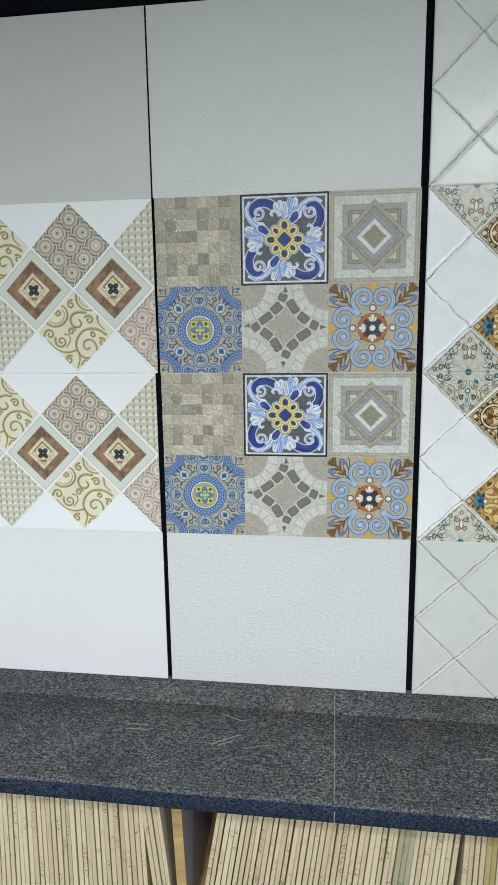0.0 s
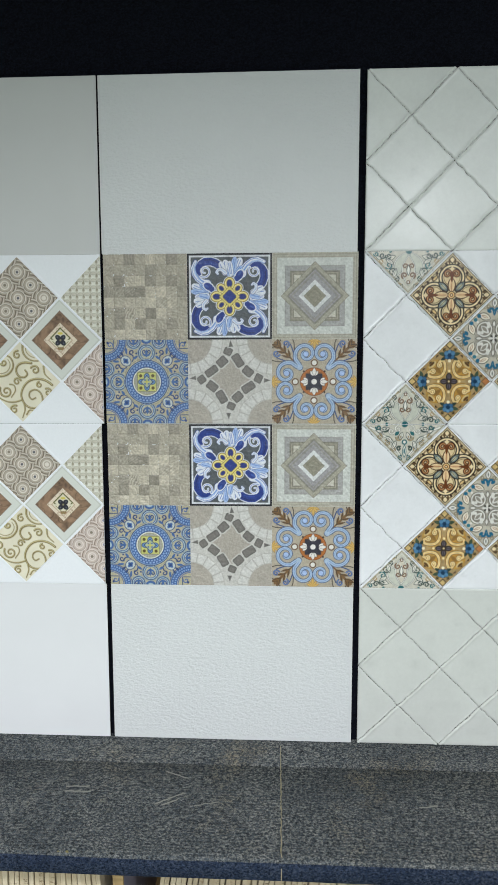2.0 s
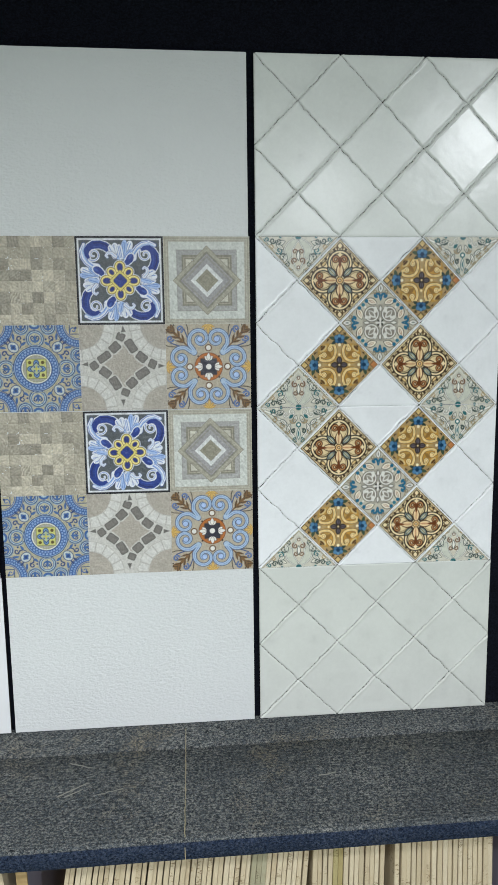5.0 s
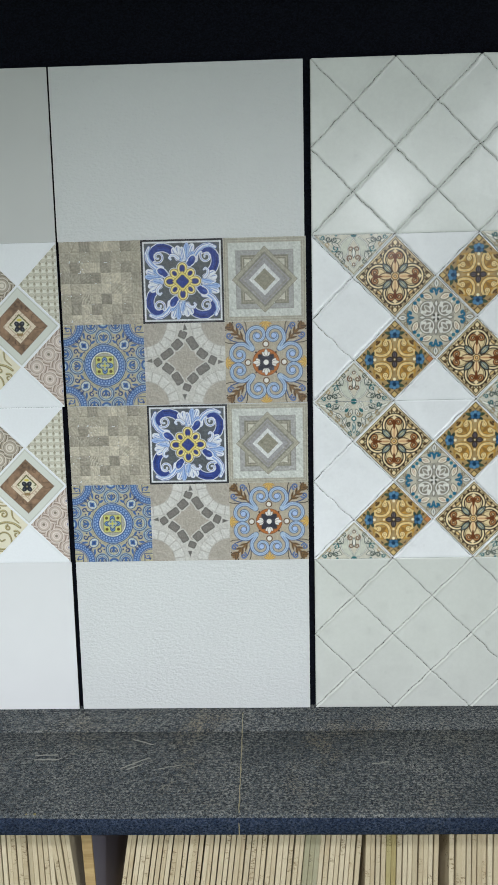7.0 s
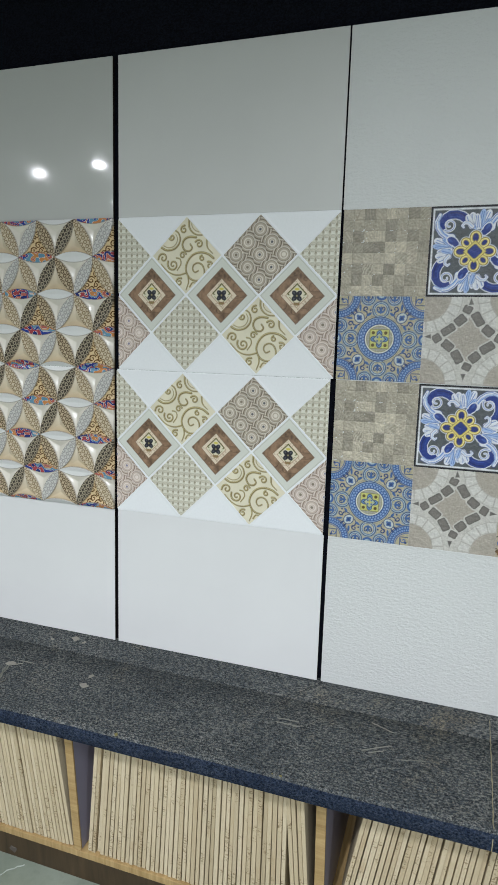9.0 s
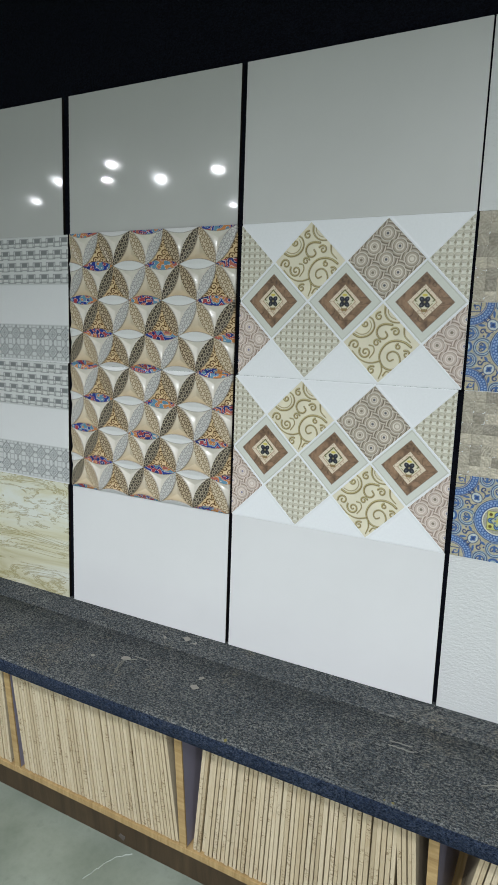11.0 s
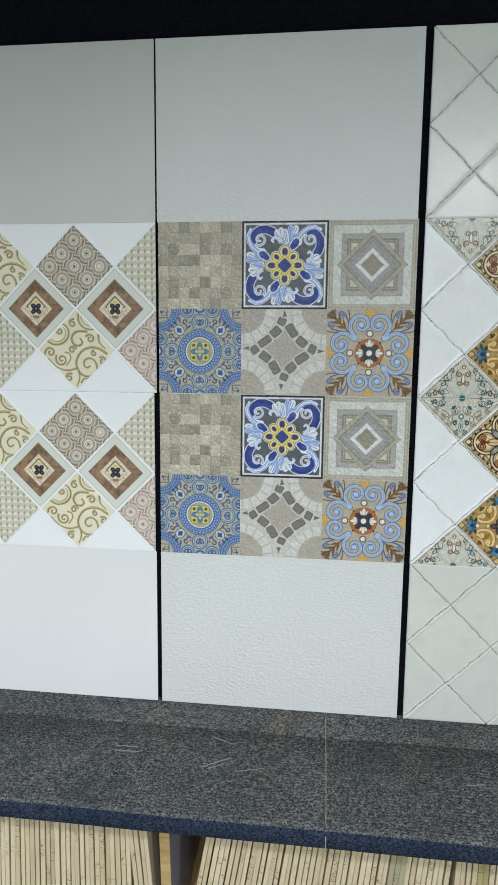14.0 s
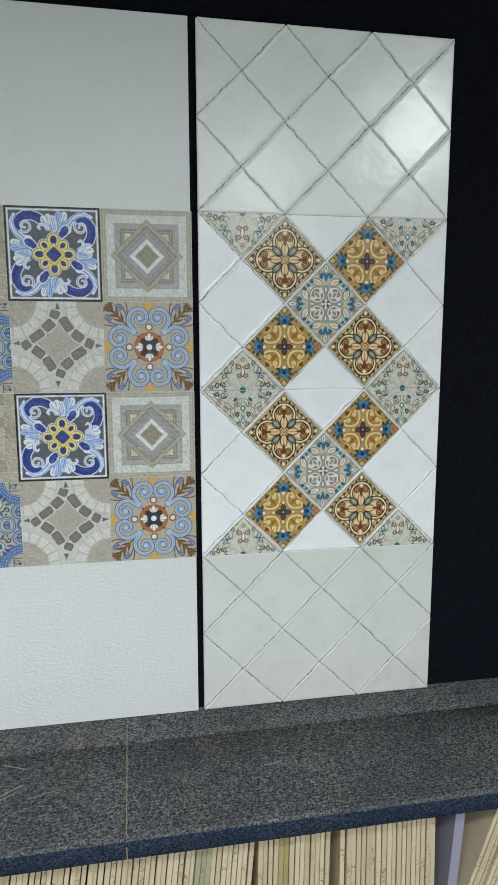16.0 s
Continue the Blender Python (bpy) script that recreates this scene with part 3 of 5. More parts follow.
def cobble(x, y, cx, cy, deg, l, w):
    """A stone with rounded corners, l by w half its size."""
    u, v = turn(x, y, deg, cx, cy)
    u, v = np.abs(u) - l + 3.2, np.abs(v) - w + 3.2
    return np.hypot(np.maximum(u, 0), np.maximum(v, 0)) + np.minimum(np.maximum(u, v), 0) - 3.2


def art_pebble_star():
    a = Art(150, 150, (176, 169, 157), FINE, 11)
    x, y = a.x, a.y
    X, Y = np.abs(x), np.abs(y)
    a.cloud(6, 0.06)
    rc, tc = np.hypot(X - 75, Y - 75), np.degrees(np.arctan2(75 - Y, 75 - X))
    sx = np.sign(x) + 2 * np.sign(y)
    grout = (204, 202, 195)
    # pale outer stones round each quarter disc
    wob = 1.2 * smooth_noise(a.rs, x, y, 9)
    a.fill(43 - rc, grout)
    band = np.abs(rc - 53 + wob) - 9.6
    joint = (0.5 - np.abs((tc / 17.5 + 0.13 * sx) % 1 - 0.5)) * 17.5 / 57 * rc
    a.fill(np.abs(band) - 0.6, (176, 173, 165), 1.2, 0.8).fill(np.maximum(joint - 0.8, band), (174, 171, 163), 1.2, 0.8)
    a.fill(np.maximum(band + 1.2, 1.6 - joint), (212, 211, 205), 1.6)
    a.fill(rhomb(x, y, 40), (176, 169, 157), 2.0)
    # dark stones of the star, turning like a windmill
    for cx, cy, deg, l, w in ((-3, 54, -22, 8.6, 7.4), (-14, 36, 42, 11, 8.6), (-33, 19, 34, 14, 7.6), (-51, 4, 38, 8.2, 8), (-32, -8, -38, 11.4, 8.6), (-15, -27, -58, 13.4, 8.2),
                              (2, -43.5, -22, 8.6, 7.2), (14, -27, 42, 10.6, 8.6), (33, -10, 33, 14, 8.2), (51, 6, 62, 9, 8), (32, 18.6, -40, 11, 8.6), (14.5, 38, -58, 13.6, 8.2)):
        d = cobble(x + wob * 0.6, y, cx, cy, deg, l * 0.88, w * 0.9)
        a.fill(d - 2.6, grout, 1.2).fill(d - 0.2, (96, 93, 88), 1.2).fill(d + 1.6, (124, 120, 114), 3.0)
    for cx, cy, deg in ((1, 68, 95), (-67, 6, 185), (67, 3, 0), (-2, -62, -88)):
        u, v = turn(x, y, deg, cx, cy)
        d = np.maximum(np.abs(v + 0.5) - (6 - u) * 0.34, -6.0 - u)
        a.fill(d - 1.8, grout).fill(d, (104, 101, 96), 1.4)
    a.cloud(4, 0.06).cloud(2, 0.08)
    a.z = 0.25 * smooth_noise(a.rs, x, y, 4)
    return a


def art_blue_brown():
    a = Art(150, 150, (182, 172, 152), FINE, 13)
    x, y = a.x, a.y
    X, Y = np.abs(x), np.abs(y)
    U, V = fold8(x, y)
    a.cloud(6, 0.07)
    navy, sky, gold = (54, 78, 124), (172, 194, 216), (216, 178, 100)
    # corner twigs with blue curls
    p, q = (X + Y) * 0.7071, np.abs(X - Y) * 0.7071
    dark, bark = (62, 52, 42), (124, 92, 54)
    a.fill(stroke(p, q, [(50, 2), (58, 8), (66, 16), (74, 23), (80, 26)], 1.8, 1.6), dark).fill(stroke(p, q, [(54, 3), (62, 10), (70, 14), (77, 17)], 2.4, 2.0), navy)
    a.fill(stroke(p, q, curl(83, 12, 6.6, 1.4, 200, -230, 20), 3.2, 2.6), navy).fill(stroke(p, q, curl(83, 12, 6.6, 2.2, 200, -230, 20), 1.0, 0.8), (120, 150, 206))
    a.fill(stroke(p, q, [(52, 0), (70, 0.3), (98, 0.5)], 2.4, 4.6), bark)
    for s, l, deg, w in ((60, 16, 30, 4.4), (72, 15, 34, 5.0), (84, 15, 30, 5.4), (92, 11, 42, 4.6)):
        r, t = turn(p, q, deg, s, 0)
        a.fill(leaf(r, t, l, w), bark).line(np.maximum(np.abs(t), np.abs(r - l / 2) - l / 2), 1.2, dark)
    a.fill(stroke(p, q, [(94, 9), (100, 14)], 2.0, 1.2), dark)
    # gold fleurs on the edges
    for l, w, deg, s in ((17, 6, 180, 75), (14, 4.6, 146, 75), (13, 4.2, 116, 75)):
        a.fill(leaf(*turn(U, V, deg, s, 0), l, w), (176, 134, 60)).fill(leaf(*turn(U, V, deg, s, 0), l - 1.5, w - 1.4), gold)
    # blue scrolls, eight alike
    sp = [(25, 24), (31, 27), (38, 32)] + curl(49, 15, 20.5, 4.5, 118, -330, 44)
    a.fill(stroke(U, V, sp, 8.6, 5.6), navy).fill(stroke(U, V, sp, 6.0, 3.4), sky).fill(stroke(U, V, sp, 1.0, 0.5), (112, 146, 206))
    a.fill(circ(U, V, 5.6, 49, 15), navy).fill(circ(U, V, 4.6, 49, 15), (172, 196, 232))
    a.fill(circ(U, V, 3.2, 27, 24), sky)
    # the hub
    a.fill(circ(U, V, 6.4, 33.5, 0), (104, 74, 44)).fill(circ(U, V, 4.2, 33.5, 0), (232, 230, 222))
    a.fill(circ(x, y, 25.2), (120, 66, 26)).fill(circ(x, y, 24), (182, 108, 46)).fill(circ(x, y, 20), (150, 96, 50))
    a.fill(np.maximum(box(x, y, 14.5), 11.5 - circ(U, V, 0, 24, 0)), (48, 48, 60))
    for k in range(4):
        u, v = turn(x, y, 90 * k)
        for dg, l, w in ((-42, 10, 5.6), (42, 10, 5.6), (0, 13, 6.4)):
            r, t = turn(u, v, dg, 11, 0)
            a.fill(leaf(r, t, l, w) - 0.7, (70, 60, 60)).fill(leaf(r, t, l, w), (236, 233, 226))
        a.fill(circ(*turn(x, y, 45 + 90 * k), 1.8, 26, 0), (70, 48, 34))
    a.fill(circ(x, y, 5.2), (236, 233, 226)).line(circ(x, y, 5.4), 0.9, (40, 40, 54))
    a.z = 0.15 * smooth_noise(a.rs, x, y, 4)
    return a.cloud(3, 0.07)


# -- the diamonds of the harlequin tile; the grid is turned by 45 degrees, x and y stay upright
def diamond(base, seed):
    a = Art(104.6, 104.6, base, 0.95, seed)
    a.gx, a.gy = a.x.copy(), a.y.copy()
    a.x, a.y = (a.gx - a.gy) * 0.70711, (a.gx + a.gy) * 0.70711
    return a


def art_basket():
    """Circles that overlap on a square lattice: pale stars between shaded lenses."""
    a = diamond((226, 225, 212), 21)
    p = 12.4
    u, v = a.x % p, a.y % p
    d = np.sort(np.stack([np.hypot(u - cx, v - cy) for cx in (0, p) for cy in (0, p)]), 0)
    lens = d[1] - 0.715 * p
    flat = np.minimum(v, p - v) < np.minimum(u, p - u)
    a.fill(lens, (208, 204, 186), 1.2).fill(np.where(flat, lens, 9.0) + np.where(v > p / 2, 2.2, 0.4), (146, 141, 116), 1.4, 0.9)
    a.line(np.where(flat, 9.0, lens), 1.1, (158, 153, 130), 0.7)
    a.z = 0.3 * np.sin(a.x * 2 * math.pi / p) * np.sin(a.y * 2 * math.pi / p)
    return a.cloud(20, 0.05)


def art_scroll():
    a = diamond((230, 224, 200), 23)
    x, y = a.x, a.y
    ol, gold = (124, 108, 58), (206, 194, 140)
    lines = [([(58, -5), (46, 3), (30, 6), (15, 2), (4, -9), (-1, -24), (4, -39), (14, -47), (27, -48), (37, -41), (39, -29), (34, -18), (25, -14), (16, -18), (14, -26), (19, -32), (26, -29)], 5.0, 3.0),
             ([(4, -39), (5, -52), (0, -66)], 4.0, 2.0), ([(0, -33), (-14, -37), (-28, -36), (-42, -29), (-55, -16)], 3.6, 2.2),
             ([(-54, 16), (-43, 11), (-28, 13), (-18, 21), (-14, 32), (-18, 44), (-27, 50)], 5.0, 3.0), ([(-50, 20), (-40, 16), (-29, 18), (-22, 25), (-20, 34), (-24, 42)], 1.6, 1.2),
             ([(20, 35), (6, 36), (-5, 31), (-9, 21), (-4, 11), (6, 9), (12, 15), (8, 22)], 5.0, 3.6), ([(5, 69), (5, 56), (11, 46), (21, 40), (33, 39)], 4.6, 2.6), ([(11, 66), (11, 57), (17, 49), (26, 45)], 1.6, 1.2),
             ([(43, 29), (45, 15), (56, 4)], 4.0, 2.0), ([(-22, -4), (-14, -6), (-12, -16), (-20, -28)], 3.0, 2.2), ([(8, -60), (14, -52), (22, -54)], 3.6, 2.0)]
    for cx, cy, r, a0, t in ((-29, -17, 13, 150, 520), (-51, -4, 11, 190, -430), (-32, 36, 6, 200, 360), (-6, 50, 8, 80, 400), (27, 22, 9, 150, -430), (-8, 1, 7.5, 20, 400), (50, -19, 8, 120, -400), (34, -5, 5.5, 100, 360), (-15, -51, 8.5, 60, 430), (30, -56, 4, 0, 330)):
        lines.append((curl(cx, cy, r, 2.2, a0, a0 + t, 26), 4.4, 3.0))
    lines = [(bend(p), 0.86 * w0, 0.86 * w1) if len(p) < 20 else (p, 0.86 * w0, 0.86 * w1) for p, w0, w1 in lines]
    for pts, w0, w1 in lines:
        a.fill(stroke(x - 0.8, y + 0.9, pts, w0, w1), (184, 172, 136), 1.6, 0.7)
    for pts, w0, w1 in lines:
        a.fill(stroke(x, y, pts, w0, w1), ol).fill(stroke(x + 0.5, y - 0.5, pts, w0 * 0.36, w1 * 0.2), gold)
    a.z = np.clip(-np.minimum.reduce([stroke(x, y, *l) for l in lines]), 0, 1.2) * 0.4
    return a.cloud(18, 0.06)


def scales(pink):
    """Ringed discs whose rims hook into each other like windmills."""
    a = diamond((206, 198, 186), 25 + pink)
    x, y = a.x, a.y
    dark, mid, pale = ((112, 102, 86), (180, 169, 152), (224, 217, 205)) if not pink else ((142, 124, 110), (202, 186, 174), (228, 218, 210))
    best, near, eye = np.full(x.shape, 1e9), np.full(x.shape, 1e9), np.zeros(x.shape)
    for j in range(-4, 5):
        for i in range(-3, 4):
            cx, cy = i * 48.0 + (24.0 if j % 2 else 0), j * 23.4
            u, v = x - cx, (y - cy) * 1.02
            d = np.hypot(u, v)
            k = d + 5.5 * np.sin(4 * np.arctan2(v, u)) * np.clip(d / 17, 0, 1) ** 3
            hit = k < best
            best, near, eye = np.where(hit, k, best), np.where(hit, d, near), np.where(hit, (i * 5 + j * 3) % 3, eye)
    r = near
    a.c[:] = rgb(*mid)
    a.fill(r - 24.5, dark).fill(r - 23, mid).fill(r - 19.6, dark).fill(r - 17.6, mid).fill(r - 14.6, pale).fill(r - 12.8, mid).line(r - 12.6, 1.0, dark).fill(r - 10.0, mid).fill(r - 8.6, pale).fill(r - 6.2, mid).fill(r - 4.2, pale)
    a.fill(np.where(eye == 0, r, 99) - 2.6, (92, 92, 96) if not pink else (132, 128, 150)).fill(np.where(eye == 1, r, 99) - 3.0, (136, 126, 108))
    a.line(r - 21.2, 1.4, pale, 0.8)
    a.z = -0.3 * np.clip((r - 14) / 6, 0, 1)
    return a.cloud(22, 0.08).cloud(4, 0.06)


def art_scales():
    return scales(0)


def art_scales_pink():
    return scales(1)


def art_brown_square():
    a = diamond((218, 221, 212), 29)
    x, y = a.x, a.y
    a.line(rhomb(x, y, 71.5), 1.0, (190, 190, 178))
    n = smooth_noise(a.rs, x, y, 11) + 0.6 * smooth_noise(a.rs, x, y, 4)
    a.fill(rhomb(x, y, 53), rgb(140, 113, 90) * (1 + 0.42 * n)[..., None])
    a.fill(np.maximum(np.abs(smooth_noise(a.rs, x, y, 15)) * 14 - 0.7, rhomb(x, y, 53)), (88, 66, 50), 1.2, 0.8)
    a.fill(np.maximum(np.abs(smooth_noise(a.rs, x, y, 9)) * 12 - 0.3, rhomb(x, y, 53)), (164, 136, 106), 1.0, 0.6)
    a.line(rhomb(x, y, 53), 1.3, (112, 82, 56))
    a.fill(rhomb(x, y, 33), (120, 92, 66)).fill(rhomb(x, y, 31.8), (228, 214, 192))
    a.fill(np.maximum(np.abs(smooth_noise(a.rs, x, y, 7)) * 8 - 0.6, np.abs(rhomb(x, y, 26)) - 4), (176, 150, 120), 1.0, 0.8)
    a.line(rhomb(x, y, 22), 1.4, (186, 160, 128)).fill(rhomb(x, y, 20.5), (226, 220, 196))
    a.line(np.maximum(np.abs(rhomb(x, y - 4, 18)), 2 - y), 2.4, (104, 102, 48)).fill(oval(x, y - 12.5, 5, 2.4), (214, 200, 92)).fill(np.maximum(oval(x, y + 14, 6, 4.4), y + 12.5), (148, 112, 74))
    a.line(np.maximum(np.abs(rhomb(x, y, 17)), y + 3), 1.4, (146, 138, 88))
    for k in range(4):
        u, v = turn(x, y, 45 + 90 * k)
        a.fill(oval(u - 6.4, v, 6.0, 4.6), (34, 36, 46)).fill(oval(u - 8, v, 1.8, 1.2), (92, 96, 104))
    a.fill(circ(x, y, 1.8), (150, 140, 100))
    return a


# -- the diamonds of the rustic tile
def art_cross():
    a = diamond((224, 206, 166), 41)
    x, y = a.x, a.y
    U, V = fold8(x, y)
    X, Y = np.abs(x), np.abs(y)
    dk, br, cream = (48, 42, 36), (110, 60, 30), (236, 216, 172)
    a.cloud(10, 0.12)
    p, q = (X + Y) * 0.7071, np.abs(X - Y) * 0.7071
    lobe = circ(U, V, 17.5, 31, 0)
    a.fill(lobe - 11.0, (96, 78, 52)).fill(lobe - 10.0, cream).fill(lobe - 6.6, dk).fill(lobe - 4.2, cream).fill(lobe - 1.2, dk).fill(lobe + 1.2, (228, 206, 160)).line(lobe + 3.2, 1.2, (120, 92, 58))
    # dark grey-blue leaves in the notches
    a.fill(leaf(p - 8, q, 26, 13), dk).fill(leaf(p - 11, q, 20, 8.6), (124, 136, 132)).fill(leaf(p - 13, q, 15, 4), (206, 200, 168)).line(np.maximum(q, np.abs(p - 20) - 8), 1.0, dk)
    a.fill(leaf(U - 3, V, 29, 15), (84, 50, 30)).fill(leaf(U - 4.5, V, 26, 10.6), (240, 214, 168)).fill(leaf(U - 8, V - 1.6, 18, 3.6), (216, 172, 124), 2.0, 0.5).line(np.maximum(V, np.abs(U - 15) - 8), 1.0, (170, 104, 56))
    c = curl(37, 7.6, 7.4, 2.6, -110, 270, 24)
    a.fill(stroke(U, V, c, 6.4, 5.0), (70, 36, 20)).fill(stroke(U, V, c, 4.2, 3.2), (116, 68, 36)).fill(stroke(U, V, c, 1.3, 0.7), (214, 162, 108))
    a.fill(stroke(U, V, [(25, 0), (33, 1.0), (41, 1.0)], 3.2, 3.6), br).fill(rhomb(U - 46, V, 4.5), cream)
    a.fill(circ(x, y, 7.0), (70, 36, 20)).fill(circ(x, y, 5.4), (236, 196, 132)).fill(circ(x, y, 3.2), br).fill(circ(x, y, 1.6), cream)
    # vine along the rim
    s, edge = X - Y, X + Y
    a.fill(np.abs(edge - 66 + 2.0 * np.sin(s * 0.42)) * 0.7 - 1.5, (112, 84, 52), 1.0, 0.7)
    a.fill(np.maximum(np.abs(edge - 65) * 0.7 - 3.0, (np.abs((s / 16 + 0.25) % 1 - 0.5) - 0.17) * 16), (62, 48, 34))
    a.fill(rhomb(U - 62, V, 7.5), dk).fill(rhomb(U - 62, V, 5.0), cream).fill(leaf(U - 53, V - 5, 12, 4), (96, 74, 46))
    a.fill(oval(p - 42, q, 3.6, 7), (76, 56, 36)).fill(oval(p - 42, q, 2.0, 4.6), (222, 190, 132)).line(rhomb(x, y, 73), 1.6, (96, 74, 48))
    return a.cloud(4, 0.12).cloud(1.9, 0.06)


def art_gold():
    a = diamond((172, 144, 98), 43)
    x, y = a.x, a.y
    X, Y = np.abs(x), np.abs(y)
    U, V = fold8(x, y)
    a.cloud(9, 0.2)
    cream, och, dk = (242, 218, 160), (120, 88, 44), (56, 46, 38)
    p, q = (X + Y) * 0.7071, np.abs(X - Y) * 0.7071
    warm = np.where(x > y, 1.0, 0.0)
    a.fill(circ(X, Y, 19, 22, 21), (182, 142, 74), 2.0).fill(np.where(warm > 0, circ(X, Y, 17, 23, 22), 99), (198, 146, 62), 2.0, 0.7)
    # a scroll in each quarter: it bulges towards the middle and curls in at both ends
    body = bend([(18.5, 31), (16.5, 36.5), (11, 37.5), (7.4, 29), (8.6, 18), (15, 9.6), (26, 7.4), (36, 10), (37, 16.5), (31, 18.5)])
    a.fill(stroke(X, Y, body, 6.4, 6.4), och).fill(circ(X, Y, 6.0, 17.5, 30), och).fill(circ(X, Y, 6.0, 29, 18.5), och)
    a.fill(stroke(X, Y, body, 4.2, 4.2), cream).fill(circ(X, Y, 4.8, 17.5, 30), cream).fill(circ(X, Y, 4.8, 29, 18.5), cream)
    a.line(stroke(X, Y, body, 1, 1), 0.8, (224, 184, 108)).line(circ(X, Y, 2.6, 17.5, 30), 0.9, (170, 128, 64)).line(circ(X, Y, 2.6, 29, 18.5), 0.9, (170, 128, 64))
    a.fill(leaf(*turn(X, Y, 45, 14, 14), 17, 7), (150, 112, 56))
    for k in range(4):
        u, v = turn(x, y, 90 * k)
        a.fill(oval(u - 8.2, v, 7.4, 5.4), dk).fill(oval(u - 9, v, 4.6, 3.0), (92, 84, 92)).line(np.maximum(np.abs(v), np.abs(u - 9) - 4), 0.9, dk)
    a.fill(circ(U, V, 2.4, 19, 0), cream).fill(circ(x, y, 1.8), (214, 190, 140))
    teal = (34, 78, 112)
    a.fill(leaf(*turn(U, V, 75, 47, 3), 17, 7), (66, 82, 62)).fill(leaf(*turn(U, V, 120, 45, 4), 13, 6), (50, 66, 58)).fill(leaf(*turn(U, V, 40, 50, 4), 14, 5), (112, 100, 60))
    a.fill(oval(U - 48, V, 9.0, 9.6), (26, 52, 74)).fill(oval(U - 47.5, V, 7.6, 8.2), teal)
    for cx, cy, rr, c in ((51, 6, 3.8, (82, 130, 166)), (44, 5.5, 3.0, (58, 104, 142)), (54, 0, 3.0, (96, 144, 178)), (47, 0, 3.4, (26, 58, 88))):
        a.fill(circ(U, V, rr, cx, cy), c, 1.4)
    a.fill(circ(U, V, 2.9, 37.5, 0), (242, 232, 196))
    # dark points along the rim, ochre corners
    a.fill(np.maximum(np.abs(X + Y - 70) * 0.7 - 2.6, (np.abs(((X - Y) / 24 + 0.5) % 1 - 0.5) - 0.36 + 0.05 * np.abs(X + Y - 64)) * 14), (78, 60, 38))
    a.fill(oval(p - 43, q, 4.0, 8.5), (212, 186, 126)).fill(oval(p - 44.5, q, 2.4, 6), (96, 66, 34))
    a.fill(rhomb(U - 66, V, 8), dk).fill(rhomb(U - 66, V, 5.6), (214, 186, 122)).fill(np.where(x > 40, rhomb(U - 66, V, 6.5), 99), (190, 126, 76))
    return a.cloud(4, 0.14).cloud(1.9, 0.06)


def art_teal():
    a = diamond((196, 190, 172), 45)
    x, y = a.x, a.y
    X, Y = np.abs(x), np.abs(y)
    U, V = fold8(x, y)
    a.cloud(10, 0.08)
    g, teal, dk, white = (112, 108, 98), (38, 104, 134), (74, 72, 66), (226, 224, 216)
    # four looped rings round the middle
    a.fill(circ(x, y, 34), (168, 163, 150))
    ring = circ(X, Y, 13.5, 16.5, 16)
    a.fill(ring - 1.4, g).fill(ring, white).fill(ring + 2.4, (140, 134, 122)).fill(leaf(*turn(X, Y, 45, 9, 9), 19, 10), white).fill(leaf(*turn(X, Y, 45, 12, 12), 13, 5.6), (150, 144, 132)).fill(circ(X, Y, 3.0, 21, 10), white).fill(circ(X, Y, 3.0, 10, 21), white)
    a.fill(circ(X, Y, 3.4, 26, 10), white).fill(circ(X, Y, 3.4, 10, 26), white).fill(leaf(U - 20, V, 13, 7), g).fill(leaf(U - 21, V, 10, 4.4), white)
    # eight teardrops
    r, t = turn(U, V, 70, 35, 6)
    a.fill(leaf(r, t, 24, 13.5), dk).fill(leaf(r - 1.2, t, 21, 10.6), (232, 224, 206)).fill(leaf(r - 5, t, 13, 4.4), (178, 142, 112)).fill(leaf(r - 6, t, 10, 2.0), (232, 224, 206))
    # teal hooks beside the axes and beads on the diagonals
    a.fill(stroke(U, V, curl(49.5, 7.6, 6.0, 2.2, -90, 200, 16), 4.8, 3.8), teal).fill(circ(U, V, 3.6, 52, 9), teal).fill(stroke(U, V, [(42, 0), (46, 1.5), (50, 1.5)], 3, 3), teal)
    a.fill(circ(X, Y, 3.6, 27, 40), teal).fill(circ(X, Y, 3.6, 40, 27), teal).fill(circ(X, Y, 3.4, 33, 33), (60, 122, 140)).fill(circ(X, Y, 2.2, 29, 29), white)
    a.line(circ(x, y, 56), 1.4, (152, 138, 110))
    for k in range(4):
        u, v = turn(x, y, 90 * k)
        a.fill(leaf(u - 54, v, 18, 11), g).fill(leaf(u - 55.5, v, 15, 8), white).fill(leaf(u - 59, v, 8, 2.6), (120, 128, 124))
        a.fill(stroke(u, np.abs(v), curl(57, 10, 4.4, 1.4, 180, -120, 12), 2, 1.6), (140, 128, 106))
        r, t = turn(x, y, 90 * k + 45)
        a.fill(leaf(r + 0.5, t, 8.5, 5.5), dk)
        a.fill(leaf(u, v, 10, 4), white)
    a.fill(circ(x, y, 2.0), white).line(rhomb(x, y, 73), 1.4, (150, 138, 112))
    return a.cloud(4, 0.08).cloud(1.9, 0.05)


